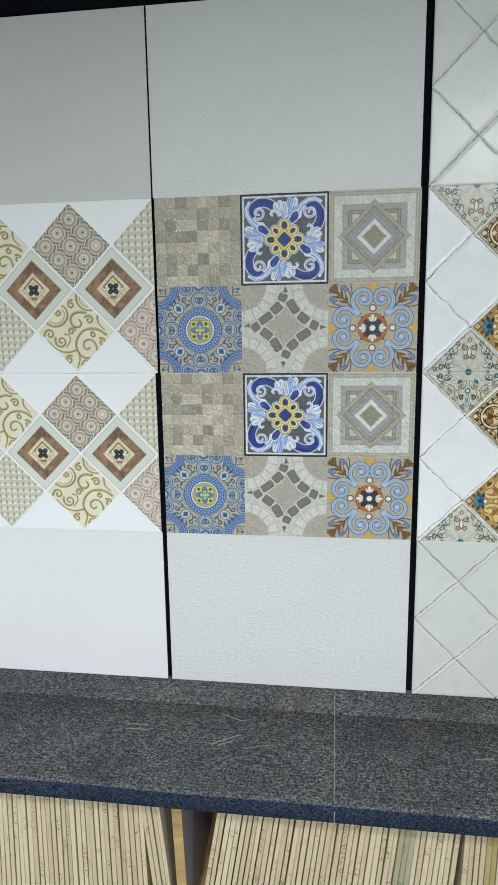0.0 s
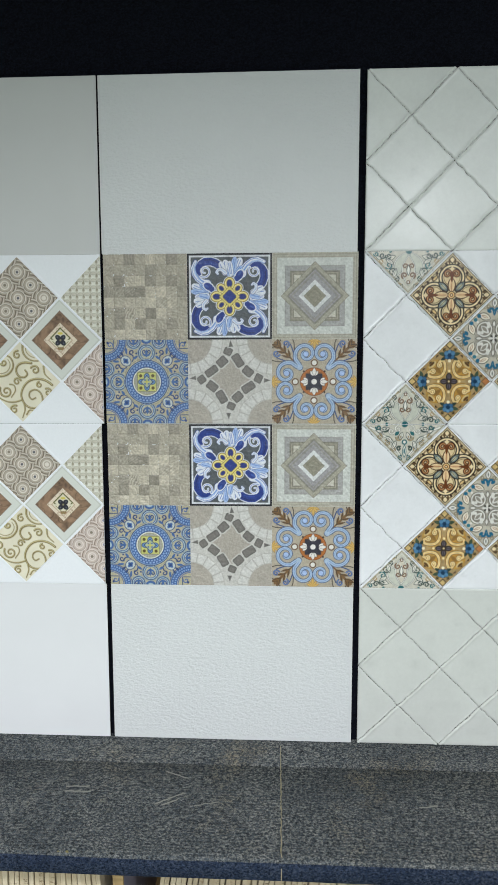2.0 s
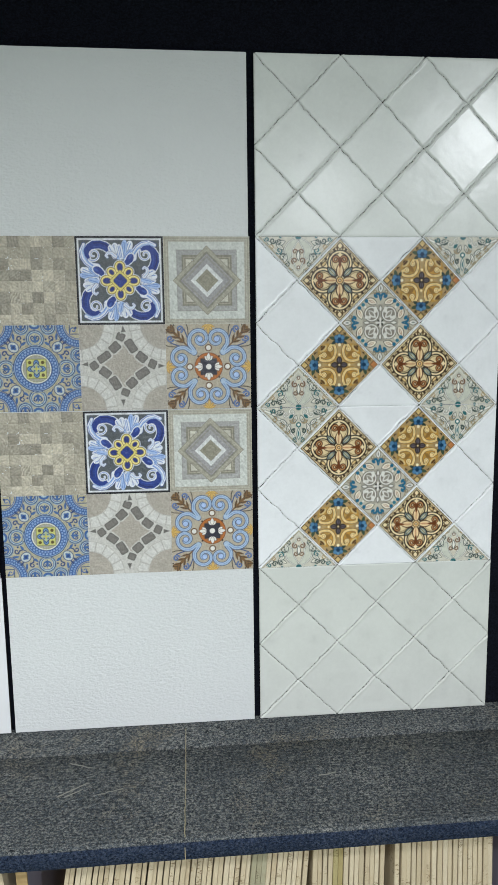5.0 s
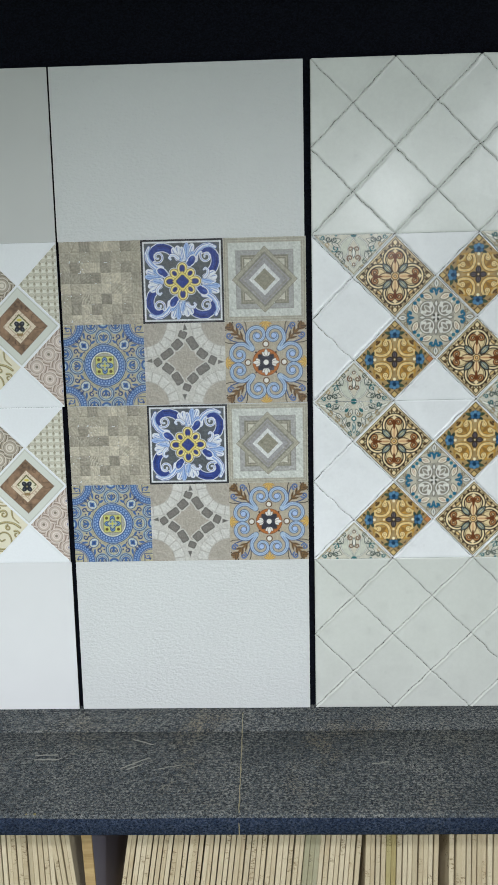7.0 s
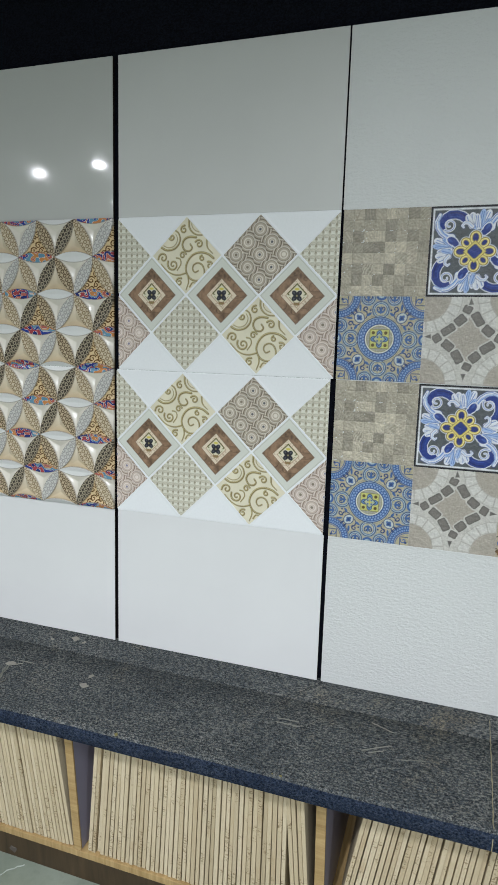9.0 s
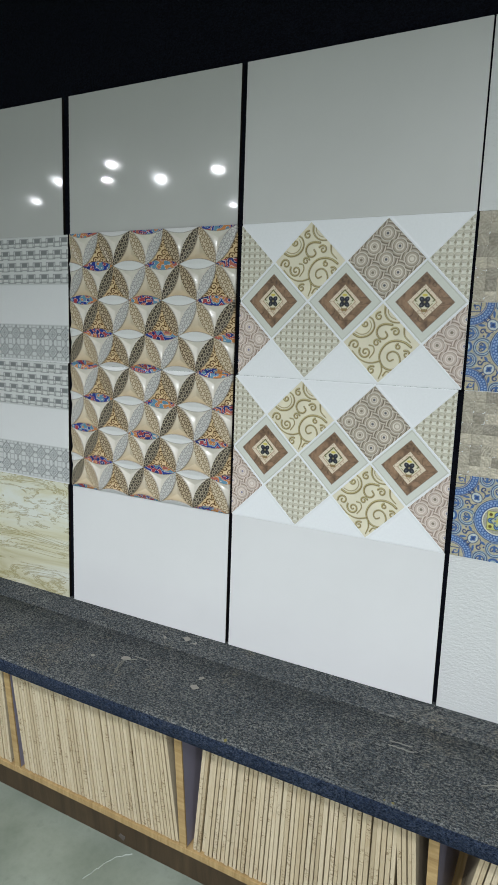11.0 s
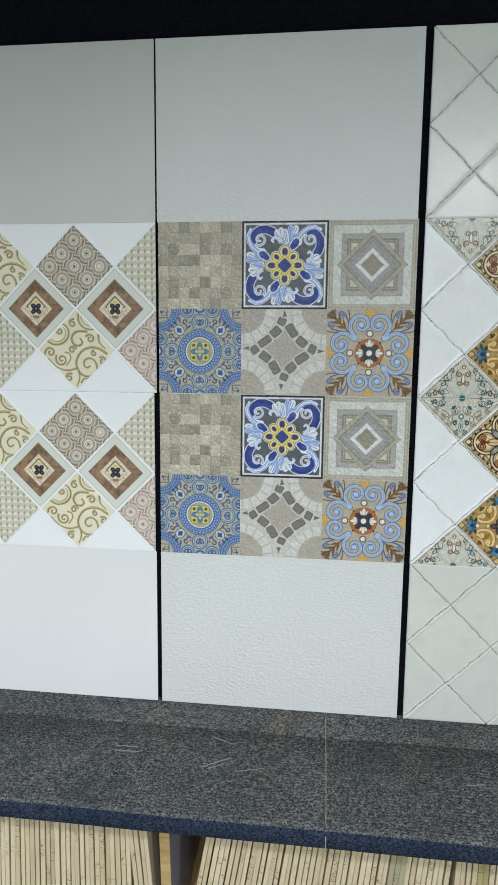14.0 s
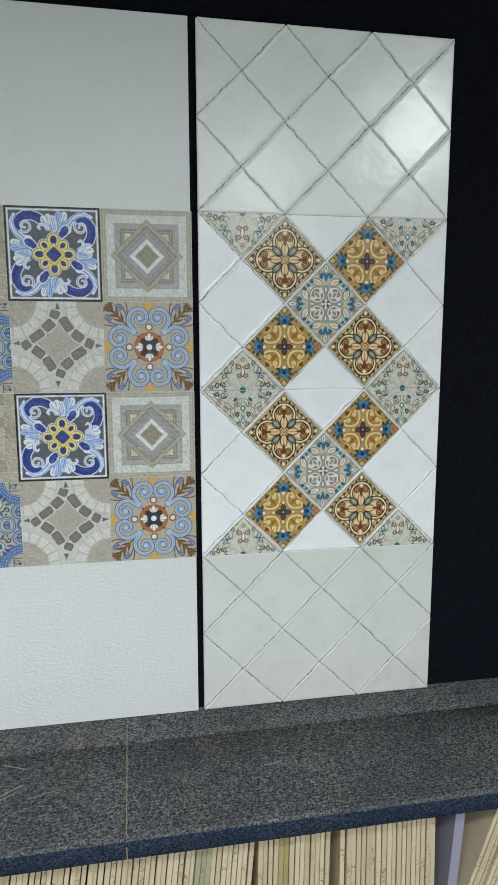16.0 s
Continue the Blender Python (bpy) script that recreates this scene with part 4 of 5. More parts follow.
def art_arabesque():
    """Above the middle a bud between curls, below it a ring on a stem."""
    a = diamond((206, 203, 188), 47)
    x, y = a.x, a.y
    X = np.abs(x)
    a.cloud(8, 0.1)
    g, t, tan, white, br = (74, 88, 82), (50, 108, 112), (176, 154, 118), (234, 232, 222), (126, 98, 78)
    up, dn = np.where(y >= 0, 0.0, 99.0), np.where(y < 0, 0.0, 99.0)
    # upper half
    d = leaf(*turn(X, y, 62, 3, 2), 46, 22)
    a.fill(d + up, (204, 206, 192)).line(d + up, 2.8, g).line(d + up, 1.5, white)
    d = leaf(*turn(X, y, 90, 0, 8), 50, 22)
    a.fill(d + up, (214, 208, 190)).line(d + up, 2.8, g).line(d + up, 1.5, white)
    for cx, cy, r, a0, s, c in ((6, 26, 5.5, 120, 420, br), (7, 42, 6, 60, -420, br), (29, 36, 7.5, 200, 420, g), (35, 24, 7, 40, 420, t), (21, 49, 5, 250, -380, g), (47, 7, 6, 180, -420, g), (58, 4, 4.5, 0, 380, t), (36, 8, 5.5, 20, 420, g), (50, 17, 4.5, 100, 360, tan), (16, 60, 4, 200, 340, tan)):
        a.fill(stroke(X, y, curl(cx, cy, r, 1.6, a0, a0 + s, 20), 2.8, 2.2) + up, c)
    a.fill(leaf(*turn(X, y, 90, 0, 24), 18, 6) + up, white).line(leaf(*turn(X, y, 90, 0, 24), 18, 6) + up, 1.4, g).fill(circ(X, y, 3.4, 0, 54) + up, br).fill(circ(X, y, 1.6, 0, 54) + up, white)
    for cx, cy, l, w, deg in ((24, 8, 18, 8, 20), (40, 14, 15, 7, 150), (22, 30, 16, 7, 75), (10, 58, 12, 5, 60), (58, 8, 10, 5, 150)):
        d = leaf(*turn(X, y, deg, cx, cy), l, w)
        a.line(d + up, 1.5, g).line(d + 1.3 + up, 1.0, white)
    # lower half
    arc = [(64, -5), (50, -10), (40, -20), (28, -24), (20, -34), (14, -48), (6, -58)]
    a.fill(stroke(X, y, arc, 5.0, 4.0) + dn, g).fill(stroke(X, y, arc, 3.4, 2.4) + dn, white)
    for cx, cy, r, a0, s, c in ((12, -8, 7, 90, -420, white), (24, -12, 6.5, 180, 420, white), (10, -24, 6, 0, -420, tan), (36, -8, 6, 200, 420, g), (48, -5, 5, 0, -380, t), (7, -62, 5, 100, -380, t), (32, -34, 6, 60, 420, tan), (46, -22, 5.5, 100, 400, tan), (20, -46, 5, 0, 380, tan), (10, -44, 4.5, 120, -380, g)):
        a.fill(stroke(X, y, curl(cx, cy, r, 1.6, a0, a0 + s, 20), 3.2, 2.6) + dn, g).fill(stroke(X, y, curl(cx, cy, r, 1.6, a0, a0 + s, 20), 2.2, 1.6) + dn, c)
    for cx, cy, l, w, deg in ((28, -6, 18, 7, -15), (16, -30, 16, 7, -70), (34, -22, 15, 7, -140), (52, -10, 12, 5, -160), (4, -14, 14, 7, -70)):
        d = leaf(*turn(X, y, deg, cx, cy), l, w)
        a.line(d + dn, 1.5, g).line(d + 1.3 + dn, 1.0, white)
    a.fill(leaf(*turn(X, y, -45, 10, -12), 11, 6) + dn, t).fill(circ(X, y, 5.0, 0, -32) + dn, t).fill(circ(X, y, 2.6, 0, -32) + dn, white)
    d = leaf(*turn(X, y, -90, 0, -37), 24, 8)
    a.fill(d + dn, t).fill(d + 1.4 + dn, white).fill(leaf(*turn(X, y, -90, 0, -43), 12, 3) + dn, t)
    a.fill(oval(x, y, 5.5, 4.6), t).fill(circ(X, y, 2.4, 33, 0), t)
    a.line(rhomb(x, y, 71), 1.2, (150, 140, 112)).line(rhomb(x, y, 66), 1.0, white, 0.6)
    return a.cloud(4, 0.09).cloud(1.9, 0.05)


# -- whole faces
def lattice_grooves(x, y, seed, depth, wander):
    """Height of a plain face with pressed diagonal joints every 150 mm; x, y from the tile's lower left corner."""
    rs = np.random.RandomState(seed)
    w = wander * smooth_noise(rs, x, y, 14) + 0.5 * wander * smooth_noise(rs, x, y, 5)
    out = np.zeros_like(x)
    for s in (1, -1):
        d = np.abs(((x + s * y + w) / 150 + 0.5) % 1 - 0.5) * 150 * 0.7071
        out = np.minimum(out, -depth * np.exp(-(d / 1.15) ** 2) + 0.0)
        out += 0.34 * depth * np.exp(-((d - 3.4) / 1.5) ** 2)
    return out + 0.12 * smooth_noise(rs, x, y, 30) + 0.05 * smooth_noise(rs, x, y, 9)


def art_rustic_plain(seed=51, base=(228, 231, 223)):
    a = Art(449, 299.7, base, 1.3, seed)
    x, y = a.x + 225, a.y + 150
    a.z = lattice_grooves(x, y, seed, 2.8, 1.8)
    a.c *= (0.96 + 0.03 * smooth_noise(a.rs, x, y, 40) + 0.015 * smooth_noise(a.rs, x, y, 6))[..., None]
    rs = np.random.RandomState(seed)
    w = 1.8 * smooth_noise(rs, x, y, 14) + 0.9 * smooth_noise(rs, x, y, 5)
    for s in (1, -1):
        d = np.abs(((x + s * y + w) / 150 + 0.5) % 1 - 0.5) * 150 * 0.7071
        a.fill(d - 0.5, (138, 139, 130), 1.4, 0.75)
    # a few dull stains where glaze has worn
    st = smooth_noise(a.rs, x, y, 26)
    a.c *= (1 - 0.05 * np.clip(st, 0, 1) ** 2 - 0.10 * np.clip(smooth_noise(a.rs, x, y, 8) + 0.5 * st - 0.85, 0, 1))[..., None]
    rim = np.minimum(np.minimum(x - 1, 449 - x), np.minimum(y - 1, 299 - y))
    a.z -= 0.3 * np.clip(1 - rim / 2.0, 0, 1) ** 2
    return a.wrap()


def art_petals():
    """Pressed face of overlapping leaf shapes on a triangular lattice, 90 mm by 75 mm."""
    a = Art(449, 299.7, (222, 217, 205), 1.1, 61)
    x, y = a.x + 225, a.y + 150
    rs = a.rs
    L, H, W = 90.0, 75.0, 26.0
    j0 = np.floor(y / H)
    fy = y - j0 * H
    petal = np.full(x.shape, 1e9)
    kind = np.zeros(x.shape, int)
    along, across = np.zeros(x.shape), np.zeros(x.shape)
    tone = np.zeros(x.shape)
    seed = np.zeros(x.shape)
    sl = math.hypot(45, 75)
    for j in range(-1, 6):
        for i in range(-2, 7):
            ox = i * L + (45.0 if j % 2 else 0.0)
            oy = j * H
            for deg, ln, kd in ((0.0, L, 1), (math.degrees(math.atan2(75, 45)), sl, 2), (math.degrees(math.atan2(75, -45)), sl, 3)):
                u, v = turn(x, y, deg, ox, oy)
                d = vesica(u, v, ln, 21.0 if kd == 1 else W)
                hit = d < petal
                petal = np.where(hit, d, petal)
                kind = np.where(hit, kd, kind)
                along = np.where(hit, u / ln, along)
                across = np.where(hit, v / (W / 2), across)
                sort = {1: i % 2, 2: (i + (j > 1)) % 2, 3: 2 + (i + j) % 2}[kd]
                tone = np.where(hit, sort, tone)
                seed = np.where(hit, (i * 5 + j * 11) % 7, seed)
    inside = petal < 0
    # leaves are raised, the hollow triangles sink towards their middle
    a.z = np.where(inside, 8.0 - 2.4 * np.clip(-petal / 13.5, 0, 1), 5.4 - 7.2 * np.clip(petal / 16, 0, 1) ** 0.9)
    a.z += np.where(inside & (kind == 1), 3.6 * across, 0.0)
    # triangles: point up tan or scrolled gold, point down cream
    odd = j0 % 2 == 1
    xs = np.where(odd, x - 45, x)
    k = np.floor(xs / L)
    fx = xs - k * L
    up = np.minimum(fx, L - fx) * (H / 45.0) > fy
    gold = up & np.where(odd, k % 2 == 0, (k % 5 == 1) | (k % 5 == 4))
    tan = up & ~gold
    grad = np.clip(1 - fy / H, 0, 1)
    a.c = np.where(tan[..., None], rgb(228, 222, 208) + (rgb(202, 180, 140) - rgb(228, 222, 208)) * (grad ** 1.3)[..., None], a.c)
    sc = np.full(x.shape, 1e9)
    px, py = 20.0, 20.0
    for ox, oy in ((0, 0), (11, 11)):
        u, v = (x + ox) % px - px / 2, (y + oy) % py - py / 2
        sc = np.minimum(sc, stroke(u, v, curl(0, 0, 8, 1.5, 30, 480, 18), 2.6, 2.0))
    g = np.where(sc[..., None] < 0, rgb(104, 74, 38), rgb(216, 192, 150))
    a.c = np.where(gold[..., None], g, a.c)
    a.c *= (1 + 0.05 * smooth_noise(rs, x, y, 12))[..., None]
    # leaves
    ring = np.abs(np.hypot((along * 9) % 1 - 0.5, (across * 1.25 + 0.5) % 1 - 0.5) - 0.33) - 0.12
    beads = (ring < 0)[..., None]
    dk = np.where(beads, rgb(160, 150, 130), rgb(72, 66, 58))
    br = np.where(beads, rgb(110, 94, 72), rgb(190, 174, 146))
    lt = np.where(beads, rgb(150, 132, 104), rgb(208, 194, 168))
    gr = np.where(beads, rgb(168, 167, 164), rgb(206, 205, 200))
    wh = np.ones_like(a.c) * rgb(230, 231, 230)
    mos_n = smooth_noise(rs, x, y, 10)
    pal = np.array([rgb(168, 70, 80), rgb(46, 66, 150), rgb(104, 150, 178), rgb(206, 140, 84), rgb(186, 104, 92), rgb(40, 54, 122)])
    cell = mos_n * 2.2 + along * 4 + across * 0.9 + seed
    mos = np.where((np.abs(cell % 1 - 0.5) > 0.43)[..., None], rgb(214, 206, 198), pal[np.floor(cell).astype(int) % 6])
    pc = np.where((kind == 1)[..., None], np.where((tone == 0)[..., None], mos, wh), np.where((kind == 2)[..., None], np.where((tone == 0)[..., None], dk, gr), np.where((tone == 2)[..., None], br, lt)))
    a.c = np.where(inside[..., None], pc, a.c)
    a.line(petal, 1.2, (120, 108, 90), 0.7)
    rim = np.minimum(np.minimum(x - 0.5, 449.5 - x), np.minimum(y - 0.5, 299.5 - y))
    a.z *= 0.55 + 0.45 * np.clip(rim / 8, 0, 1)
    return a.wrap()


def art_chain():
    """White face with a band of linked rings above and a lace band below."""
    a = Art(449, 299.7, (226, 228, 228), 2.0, 71)
    x, y = a.x + 225, a.y + 150
    g, d = (150, 154, 152), (112, 116, 116)
    a.fill(np.abs(y - 243) - 56, (214, 216, 214))
    for j in range(4):
        cy = 201 + 28 * j
        px = 44.0
        u, v = (x + (22 if j % 2 else 0)) % px - px / 2, y - cy
        a.line(box(u, v, 14, 8.5), 2.2, g).line(np.maximum(np.abs(v), np.abs(np.abs(u) - 18) - 4), 2.0, d)
        w = (x + (22 if j % 2 else 0) + 22) % px - px / 2
        a.fill(box(u, v - 3, 9.5, 5), (128, 132, 132)).line(box(w, v + 6, 13, 5), 1.8, g)
    a.fill(np.abs(y - 47) - 42, (208, 211, 210))
    u, v = (x % 42) - 21, ((y - 5) % 42) - 21
    U, V = fold8(u, v)
    lace = np.minimum(np.abs(rhomb(u, v, 17)), np.abs(circ(u, v, 7)))
    a.fill(np.maximum(lace - 1.0, np.abs(y - 47) - 42), d).fill(np.maximum(np.abs(circ(U, V, 6, 18, 8)) - 0.9, np.abs(y - 47) - 42), g)
    a.fill(np.maximum(leaf(U, V, 16, 6), np.abs(y - 47) - 42), (176, 180, 180)).fill(np.maximum(circ(u, v, 2.2), np.abs(y - 47) - 42), d)
    for e in (5, 89, 187, 299):
        a.line(y - e, 1.6, g)
    a.z = 0.3 * smooth_noise(a.rs, x, y, 20)
    return a.wrap()


def art_ridges():
    """White face with fine raised lines along the diamonds."""
    a = Art(449, 299.7, (240, 243, 245), 1.5, 81)
    x, y = a.x + 225, a.y + 150
    for s in (1, -1):
        d = np.abs(((x + s * y) / 150 + 0.5) % 1 - 0.5) * 150 * 0.7071
        a.z = np.maximum(a.z, 0.9 * np.exp(-(d / 1.3) ** 2))
    a.z *= np.clip((np.minimum(np.minimum(x, 450 - x), np.minimum(y, 300 - y)) - 1) / 3, 0, 1)
    a.z += 0.05 * smooth_noise(a.rs, x, y, 25)
    return a.wrap()


# ---- display tiles: five columns of four, 450 mm by 300 mm, leaning on the panel ----
def chipped(bm, seed):
    """Nibbles a corner and dents the rim a little."""
    rs = random.Random(seed)
    for v in bm.verts:
        if v.co.y < 0.001:
            v.co.y += rs.uniform(0, 0.00015)
    return bm


# sides coloured near black, so that the gaps look unlit
BODY = mesh_of("tile_body", box_bm(0.0004, 0.4486, 0.0022, 0.009, 0.0004, 0.2996, 0.0005), M_gap_clay)


def glaze_mesh(material, seed=0):
    return mesh_of("glazed_face", chipped(box_bm(0, 0.449, 0, 0.0021, 0.0, 0.3, 0.0004), seed), material)


def tile(x, row, face, label, dy=0.0, roll=0.0):
    """A biscuit slab with its glazed or pressed face as a part."""
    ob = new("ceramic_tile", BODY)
    ob.matrix_world = PANEL @ pose(x, dy, 0.3 * row, 0, roll, 0)
    if face.name.startswith("glazed"):
        part("glazed_face", face, None, ob)
    else:
        part(face.name.split(".")[0], face, None, ob, "", pose(0.2245, -0.0002, 0.15))
    return tagged(ob, label, "ceramic tile", "tiles on display")


plain = {m.name: glaze_mesh(m) for m in (M_gloss, M_satin, M_peel, M_pale, M_pale_gloss, M_ivory)}
X_Z, X_A, X_B, X_C, X_D = -1.377, -0.9142, -0.4545, 0.0005, 0.4605

# linked-ring column
ring_face = art_chain().mesh("printed_face", M_print_satin)
tile(X_Z - 0.003, 0, plain[M_ivory.name], "ivory marbled glossy tile standing on the bench")
for row in (1, 2):
    tile(X_Z + 0.004 * (row > 1), row, ring_face, "white glossy tile with grey linked-ring and lace bands")
tile(X_Z - 0.009, 3, plain[M_pale_gloss.name], "plain glossy pale grey tile on top of the column")

# petal column
petal_face = art_petals().mesh("embossed_face", M_print_gloss)
tile(X_A, 0, plain[M_gloss.name], "plain glossy white tile standing on the bench")
for row in (1, 2):
    tile(X_A, row, petal_face, "glossy tile embossed with brown, cream and coloured leaf shapes")
tile(X_A - 0.001, 3, plain[M_pale_gloss.name], "plain glossy pale grey tile reflecting the ceiling lamps")


def diamonds(t, cells):
    """Printed diamonds on a lattice of 75 mm; those on the rim are cut by it."""
    for name, label, mesh, i, j in cells:
        part(name, mesh, None, t, label, Matrix.Translation((0.0747 * i + 0.0004, -0.0007, 0.0747 * j + 0.0007)) @ Matrix.Scale(0.975, 4))


def cut(art, name, material, half=""):
    """The diamond as a mesh, upright; half keeps one side of it."""
    a = art()
    keep = {"": None, "right": a.x >= -0.7, "left": a.x <= 0.7, "upper": a.y >= -0.7, "lower": a.y <= 0.7}[half]
    return a.mesh(name, material, None, keep)


# harlequin column
basket, scroll, fan, brown = (cut(f, "printed_diamond", M_print_satin) for f in (art_basket, art_scroll, art_scales, art_brown_square))
basket_r, basket_l = cut(art_basket, "printed_diamond", M_print_satin, "right"), cut(art_basket, "printed_diamond", M_print_satin, "left")
pink_r, pink_l = cut(art_scales_pink, "printed_diamond", M_print_satin, "right"), cut(art_scales_pink, "printed_diamond", M_print_satin, "left")
N = "printed_diamond"
HARLEQUIN = [(N, "olive basket-weave print", basket_r, 0, 3), (N, "olive scroll print", scroll, 2, 3), (N, "taupe ring-scale print", fan, 4, 3), (N, "olive basket-weave print", basket_l, 6, 3),
             (N, "brown marble square print", brown, 1, 2), (N, "brown marble square print", brown, 3, 2), (N, "brown marble square print", brown, 5, 2),
             (N, "pinkish ring-scale print", pink_r, 0, 1), (N, "olive basket-weave print", basket, 2, 1), (N, "olive scroll print", scroll, 4, 1), (N, "pinkish ring-scale print", pink_l, 6, 1)]
tile(X_B - 0.0022, 0, plain[M_satin.name], "plain satin white tile standing on the bench", roll=0.0)
ridge_face = art_ridges().mesh("ridged_face", M_print_satin)
for row in (1, 2):
    t = tile(X_B - (0.0042 if row == 1 else -0.0006), row, ridge_face, "satin white tile with a harlequin of printed diamonds")
    diamonds(t, HARLEQUIN)
tile(X_B + 0.001, 3, plain[M_pale.name], "plain satin pale grey tile on top of the column")

# patchwork column
squares = [("grey-brown stone mosaic print", art_stone, 0, 1), ("blue scroll and yellow flower print", art_blue_scroll, 1, 1), ("grey star and diamond print", art_grey_star, 2, 1),
           ("blue medallion print", art_blue_medallion, 0, 0), ("grey pebble star print", art_pebble_star, 1, 0), ("blue and brown scroll print", art_blue_brown, 2, 0)]
made = [(label, f().mesh("printed_square", M_print_stone), i, j) for label, f, i, j in squares]
tile(X_C, 0, plain[M_peel.name], "plain white tile with a hammered surface")
for row in (1, 2):
    t = tile(X_C + (0.0005 if row == 1 else 0.0), row, plain[M_peel.name], "patchwork tile of six blue, grey and brown printed squares")
    for label, me, i, j in made:
        part("printed_square", me, None, t, label, Matrix.Translation((0.0747 + 0.14965 * i, -0.0008, 0.0754 + 0.1494 * j)) @ Matrix.Diagonal((0.9965, 1, 0.9945, 1)))
tile(X_C - 0.002, 3, plain[M_peel.name], "plain white tile with a hammered surface on top")

# rustic column
cross, gold, teal = (cut(f, "printed_diamond", M_print_rustic) for f in (art_cross, art_gold, art_teal))
arab_u, arab_d = cut(art_arabesque, "printed_diamond", M_print_rustic, "upper"), cut(art_arabesque, "printed_diamond", M_print_rustic, "lower")
RUSTIC = [(N, "tan cross and scroll print", cross, 2, 3), (N, "gold scroll print with blue flowers", gold, 4, 3), (N, "teal rosette print", teal, 3, 2),
          (N, "gold scroll print with blue flowers", gold, 2, 1), (N, "tan cross and scroll print", cross, 4, 1),
          (N, "pale arabesque print", arab_d, 1, 4), (N, "pale arabesque print", arab_d, 5, 4), (N, "pale arabesque print", arab_u, 1, 0), (N, "pale arabesque print", arab_u, 5, 0)]
BUD_DOWN = (1, 4)  # on the upper tile this half is printed the other way round
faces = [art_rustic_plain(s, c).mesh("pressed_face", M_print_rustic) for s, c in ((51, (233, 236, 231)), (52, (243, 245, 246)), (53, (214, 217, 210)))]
for row in range(4):
    decor = row in (1, 2)
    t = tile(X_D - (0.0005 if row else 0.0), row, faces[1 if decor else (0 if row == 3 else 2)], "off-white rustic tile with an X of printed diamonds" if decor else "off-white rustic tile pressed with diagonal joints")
    if decor:
        for name, label, mesh, i, j in RUSTIC:
            half_turn = row == 2 and (i, j) == BUD_DOWN
            part(name, arab_u if half_turn else mesh, None, t, label, Matrix.Translation((0.0745 * i + 0.001, -0.0013, 0.0745 * j + 0.001)) @ pose(0, 0, 0, 0, 180 * half_turn) @ Matrix.Scale(0.962, 4))


# ---- small things on and round the bench ----
def flake(seed, size, thick):
    """An uneven thin chip."""
    rs = random.Random(seed)
    bm = bmesh.new()
    n = 9
    ring = [(size * rs.uniform(0.55, 1.0) * math.cos(2 * math.pi * k / n), size * rs.uniform(0.3, 0.75) * math.sin(2 * math.pi * k / n)) for k in range(n)]
    top = [bm.verts.new((0.85 * x, 0.85 * y, thick * rs.uniform(0.7, 1.1))) for x, y in ring]
    low = [bm.verts.new((x, y, 0)) for x, y in ring]
    bm.faces.new(top)
    bm.faces.new(low[::-1])
    for k in range(n):
        bm.faces.new((low[k], low[(k + 1) % n], top[(k + 1) % n], top[k]))
    return bm


for k, (x, y, size, deg) in enumerate(((-0.628, -0.145, 0.013, 20), (-0.552, -0.022, 0.014, -8), (-0.441, -0.161, 0.012, 5), (-0.443, -0.131, 0.009, 60), (-0.60, -0.04, 0.006, 0), (-0.525, -0.03, 0.006, 40), (-0.70, -0.17, 0.007, 10))):
    ob = new("plaster_chip", mesh_of("plaster_chip", flake(k, size, 0.0016), M_chip))
    ob.matrix_world = pose(x, y, -0.0012, 0, 0, deg)
    tagged(ob, "small pale plaster chip lying on the carpet", "plaster chip", "plaster chips on the bench")


def scuff(points, w):
    """A thin raised streak of dust on the carpet."""
    bm = bmesh.new()
    rs = random.Random(len(points))
    rows = []
    for (x, y), (x2, y2) in zip(points, points[1:] + [(2 * points[-1][0] - points[-2][0], 2 * points[-1][1] - points[-2][1])]):
        d = Vector((x2 - x, y2 - y, 0)).normalized()
        n = Vector((-d.y, d.x, 0)) * w / 2 * rs.uniform(0.5, 1.2)
        rows.append([bm.verts.new(Vector((x, y, -0.0022)) + n), bm.verts.new((x, y, -0.0002)), bm.verts.new(Vector((x, y, -0.0022)) - n)])
    for a, b in zip(rows, rows[1:]):
        for k in (0, 1):
            bm.faces.new((a[k], b[k], b[k + 1], a[k + 1]))
    return bm


def between(a, b, n, wob, seed):
    rs = random.Random(seed)
    return [(a[0] + (b[0] - a[0]) * k / n + rs.uniform(-wob, wob), a[1] + (b[1] - a[1]) * k / n + rs.uniform(-wob, wob)) for k in range(n + 1)]


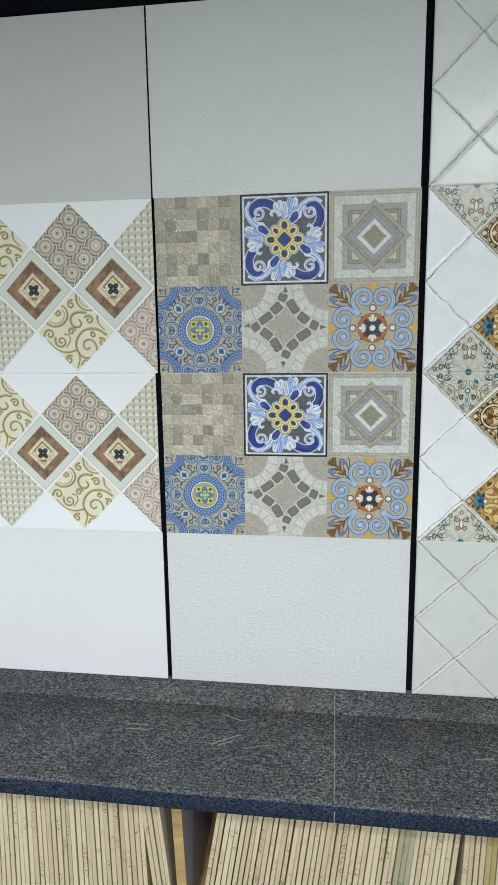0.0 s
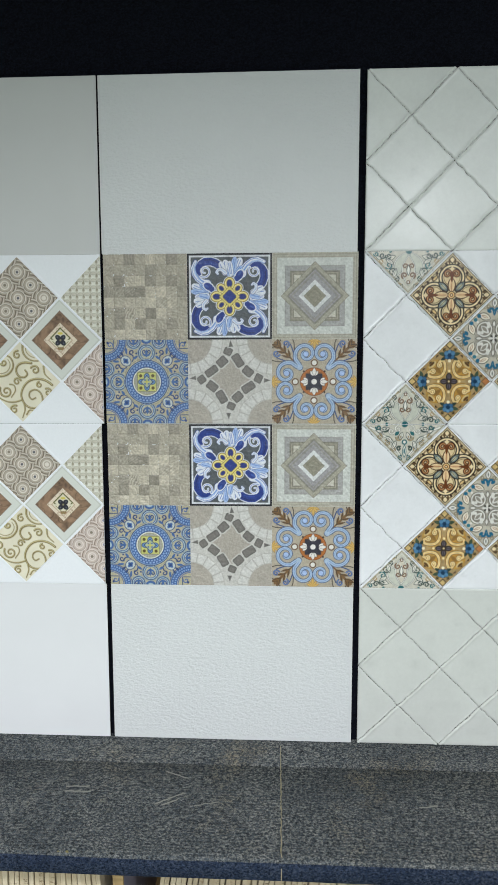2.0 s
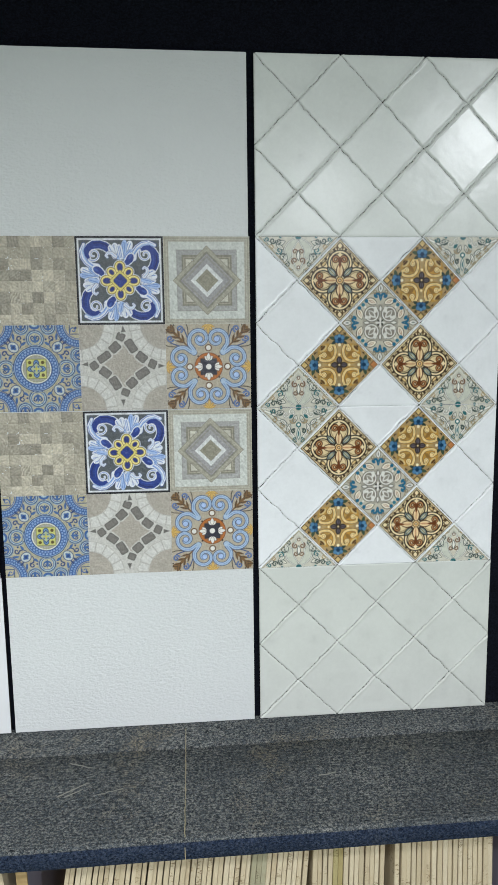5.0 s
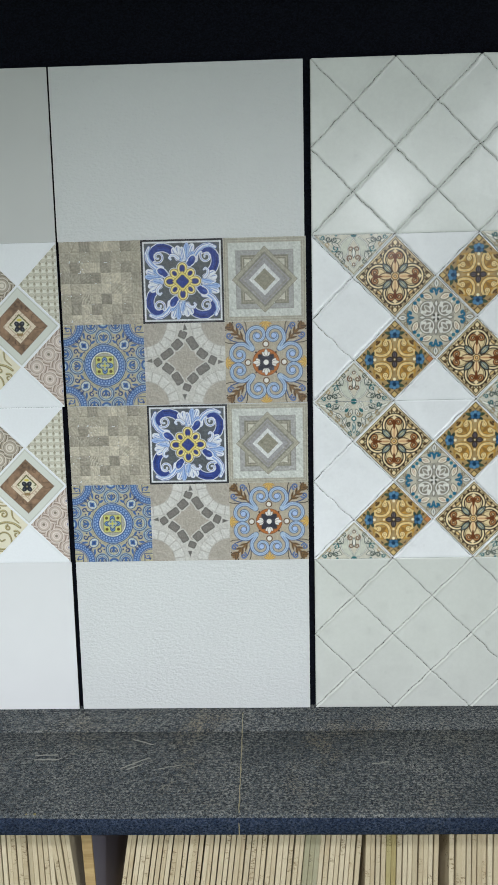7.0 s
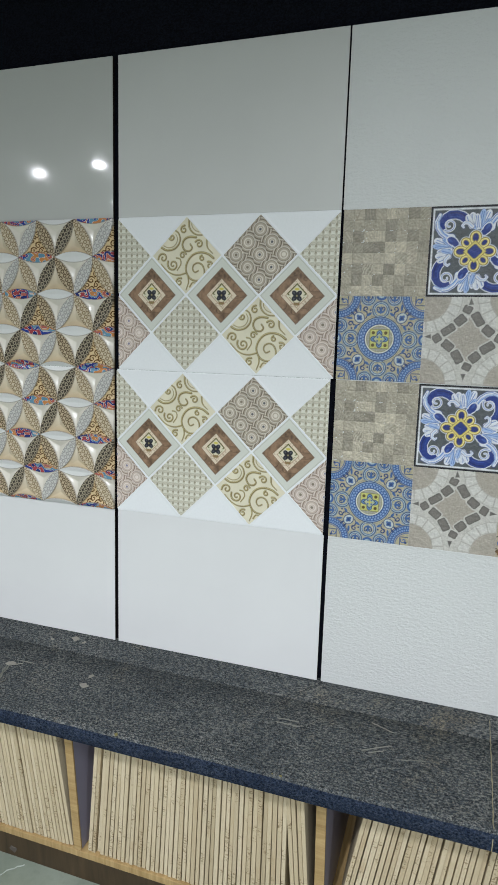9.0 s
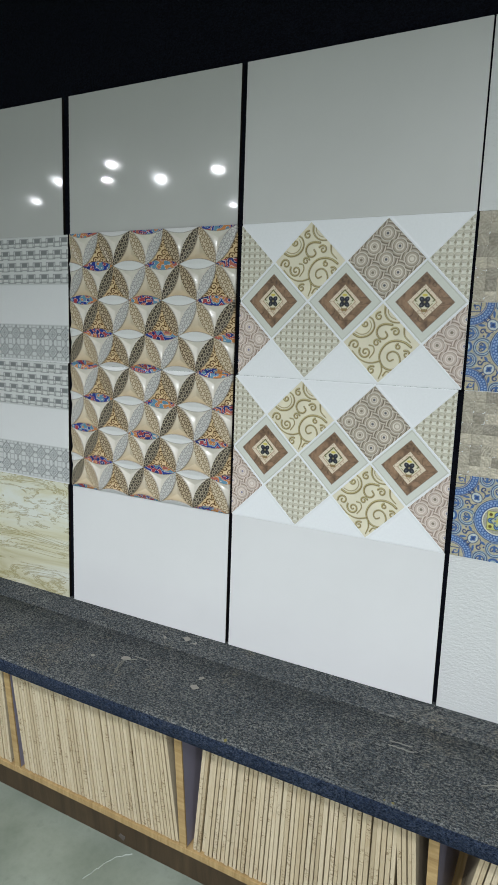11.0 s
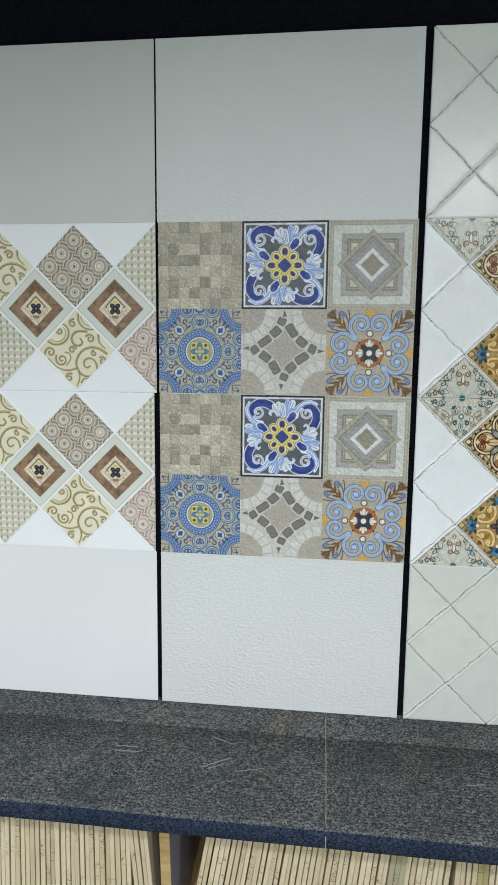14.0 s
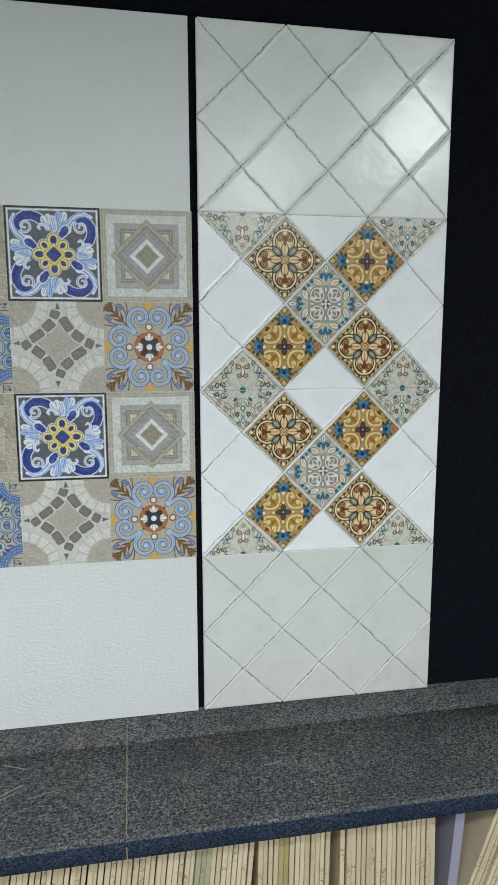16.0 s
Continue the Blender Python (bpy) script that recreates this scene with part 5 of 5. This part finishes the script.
for k, (a, b, w, wob) in enumerate((((0.109, -0.164), (0.152, -0.139), 0.0026, 0.0004), ((0.121, -0.166), (0.146, -0.153), 0.0022, 0.0004), ((0.115, -0.088), (0.157, -0.104), 0.0016, 0.0005), ((0.175, -0.166), (0.215, -0.155), 0.0014, 0.001),
                                     ((-0.05, -0.13), (-0.01, -0.128), 0.0016, 0.001), ((-0.05, -0.142), (-0.005, -0.14), 0.0016, 0.001), ((-0.63, -0.16), (-0.618, -0.20), 0.003, 0.002), ((-0.615, -0.13), (-0.58, -0.13), 0.002, 0.001), ((0.545, -0.155), (0.575, -0.15), 0.0016, 0.001), ((-0.603, -0.138), (-0.63, -0.152), 0.003, 0.0015), ((-0.628, -0.150), (-0.619, -0.192), 0.0034, 0.0025))):
    part("scuff", scuff(between(a, b, 7, wob, k), w), M_scratch, top, "pale scratch in the carpet")
part("seam", scuff(between((0.3175, -0.012), (0.3185, -0.262), 60, 0.0006, 77), 0.0022), M_seam, top, "dusty carpet seam")
part("seam", box_bm(0.3178, 0.3190, -0.2688, -0.2675, -0.036, -0.014), M_seam, top, "dusty carpet seam")

# a hairline crack in the floor and a smear on the plinth
crack = [(-0.662, -0.30), (-0.65, -0.267), (-0.643, -0.245), (-0.632, -0.224), (-0.604, -0.199)]
bm = scuff([q for k, (a, b) in enumerate(zip(crack, crack[1:])) for q in between(a, b, 5, 0.0016, k)[:-1]] + [crack[-1]], 0.0026)
structure("floor_crack_1", bm, M_crack, "pale filled crack in the stone floor", "crack", pose(0, 0, FLOOR + 0.0024))
part("smear", flake(31, 0.015, 0.001), M_smear, bench, "pale smear on the plinth", B0 @ pose(-0.64, -0.1878, -0.445, 90, 0, 0))

# downlight fittings round the lamps, the five added fill lamps too
for x, y, watts, beam in LAMPS:
    bm = bmesh.new()
    prof = [(0.038, 0.0), (0.052, 0.0), (0.054, 0.004), (0.05, 0.012), (0.042, 0.02), (0.036, 0.02)]
    rings = [[bm.verts.new((r * math.cos(2 * math.pi * k / 24), r * math.sin(2 * math.pi * k / 24), z)) for r, z in prof] for k in range(24)]
    for k in range(24):
        for j in range(len(prof) - 1):
            bm.faces.new((rings[k][j], rings[(k + 1) % 24][j], rings[(k + 1) % 24][j + 1], rings[k][j + 1])).smooth = True
    ob = new("ceiling_downlight", mesh_of("ceiling_downlight", bm, M_fixture))
    ob.matrix_world = pose(x, y, LAMP_Z)
    tagged(ob, "round white ceiling downlight, switched on; five of them added as fill", "downlight", "ceiling downlights")

for k, (x, size) in enumerate(((-0.31, 0.009), (-0.006, 0.006), (-0.02, 0.004))):
    part("paint_fleck", flake(50 + k, size * 0.55, 0.0010), M_fleck, top, "yellow paint fleck", pose(x, -0.2615, -0.0035, 35, 0, 0))
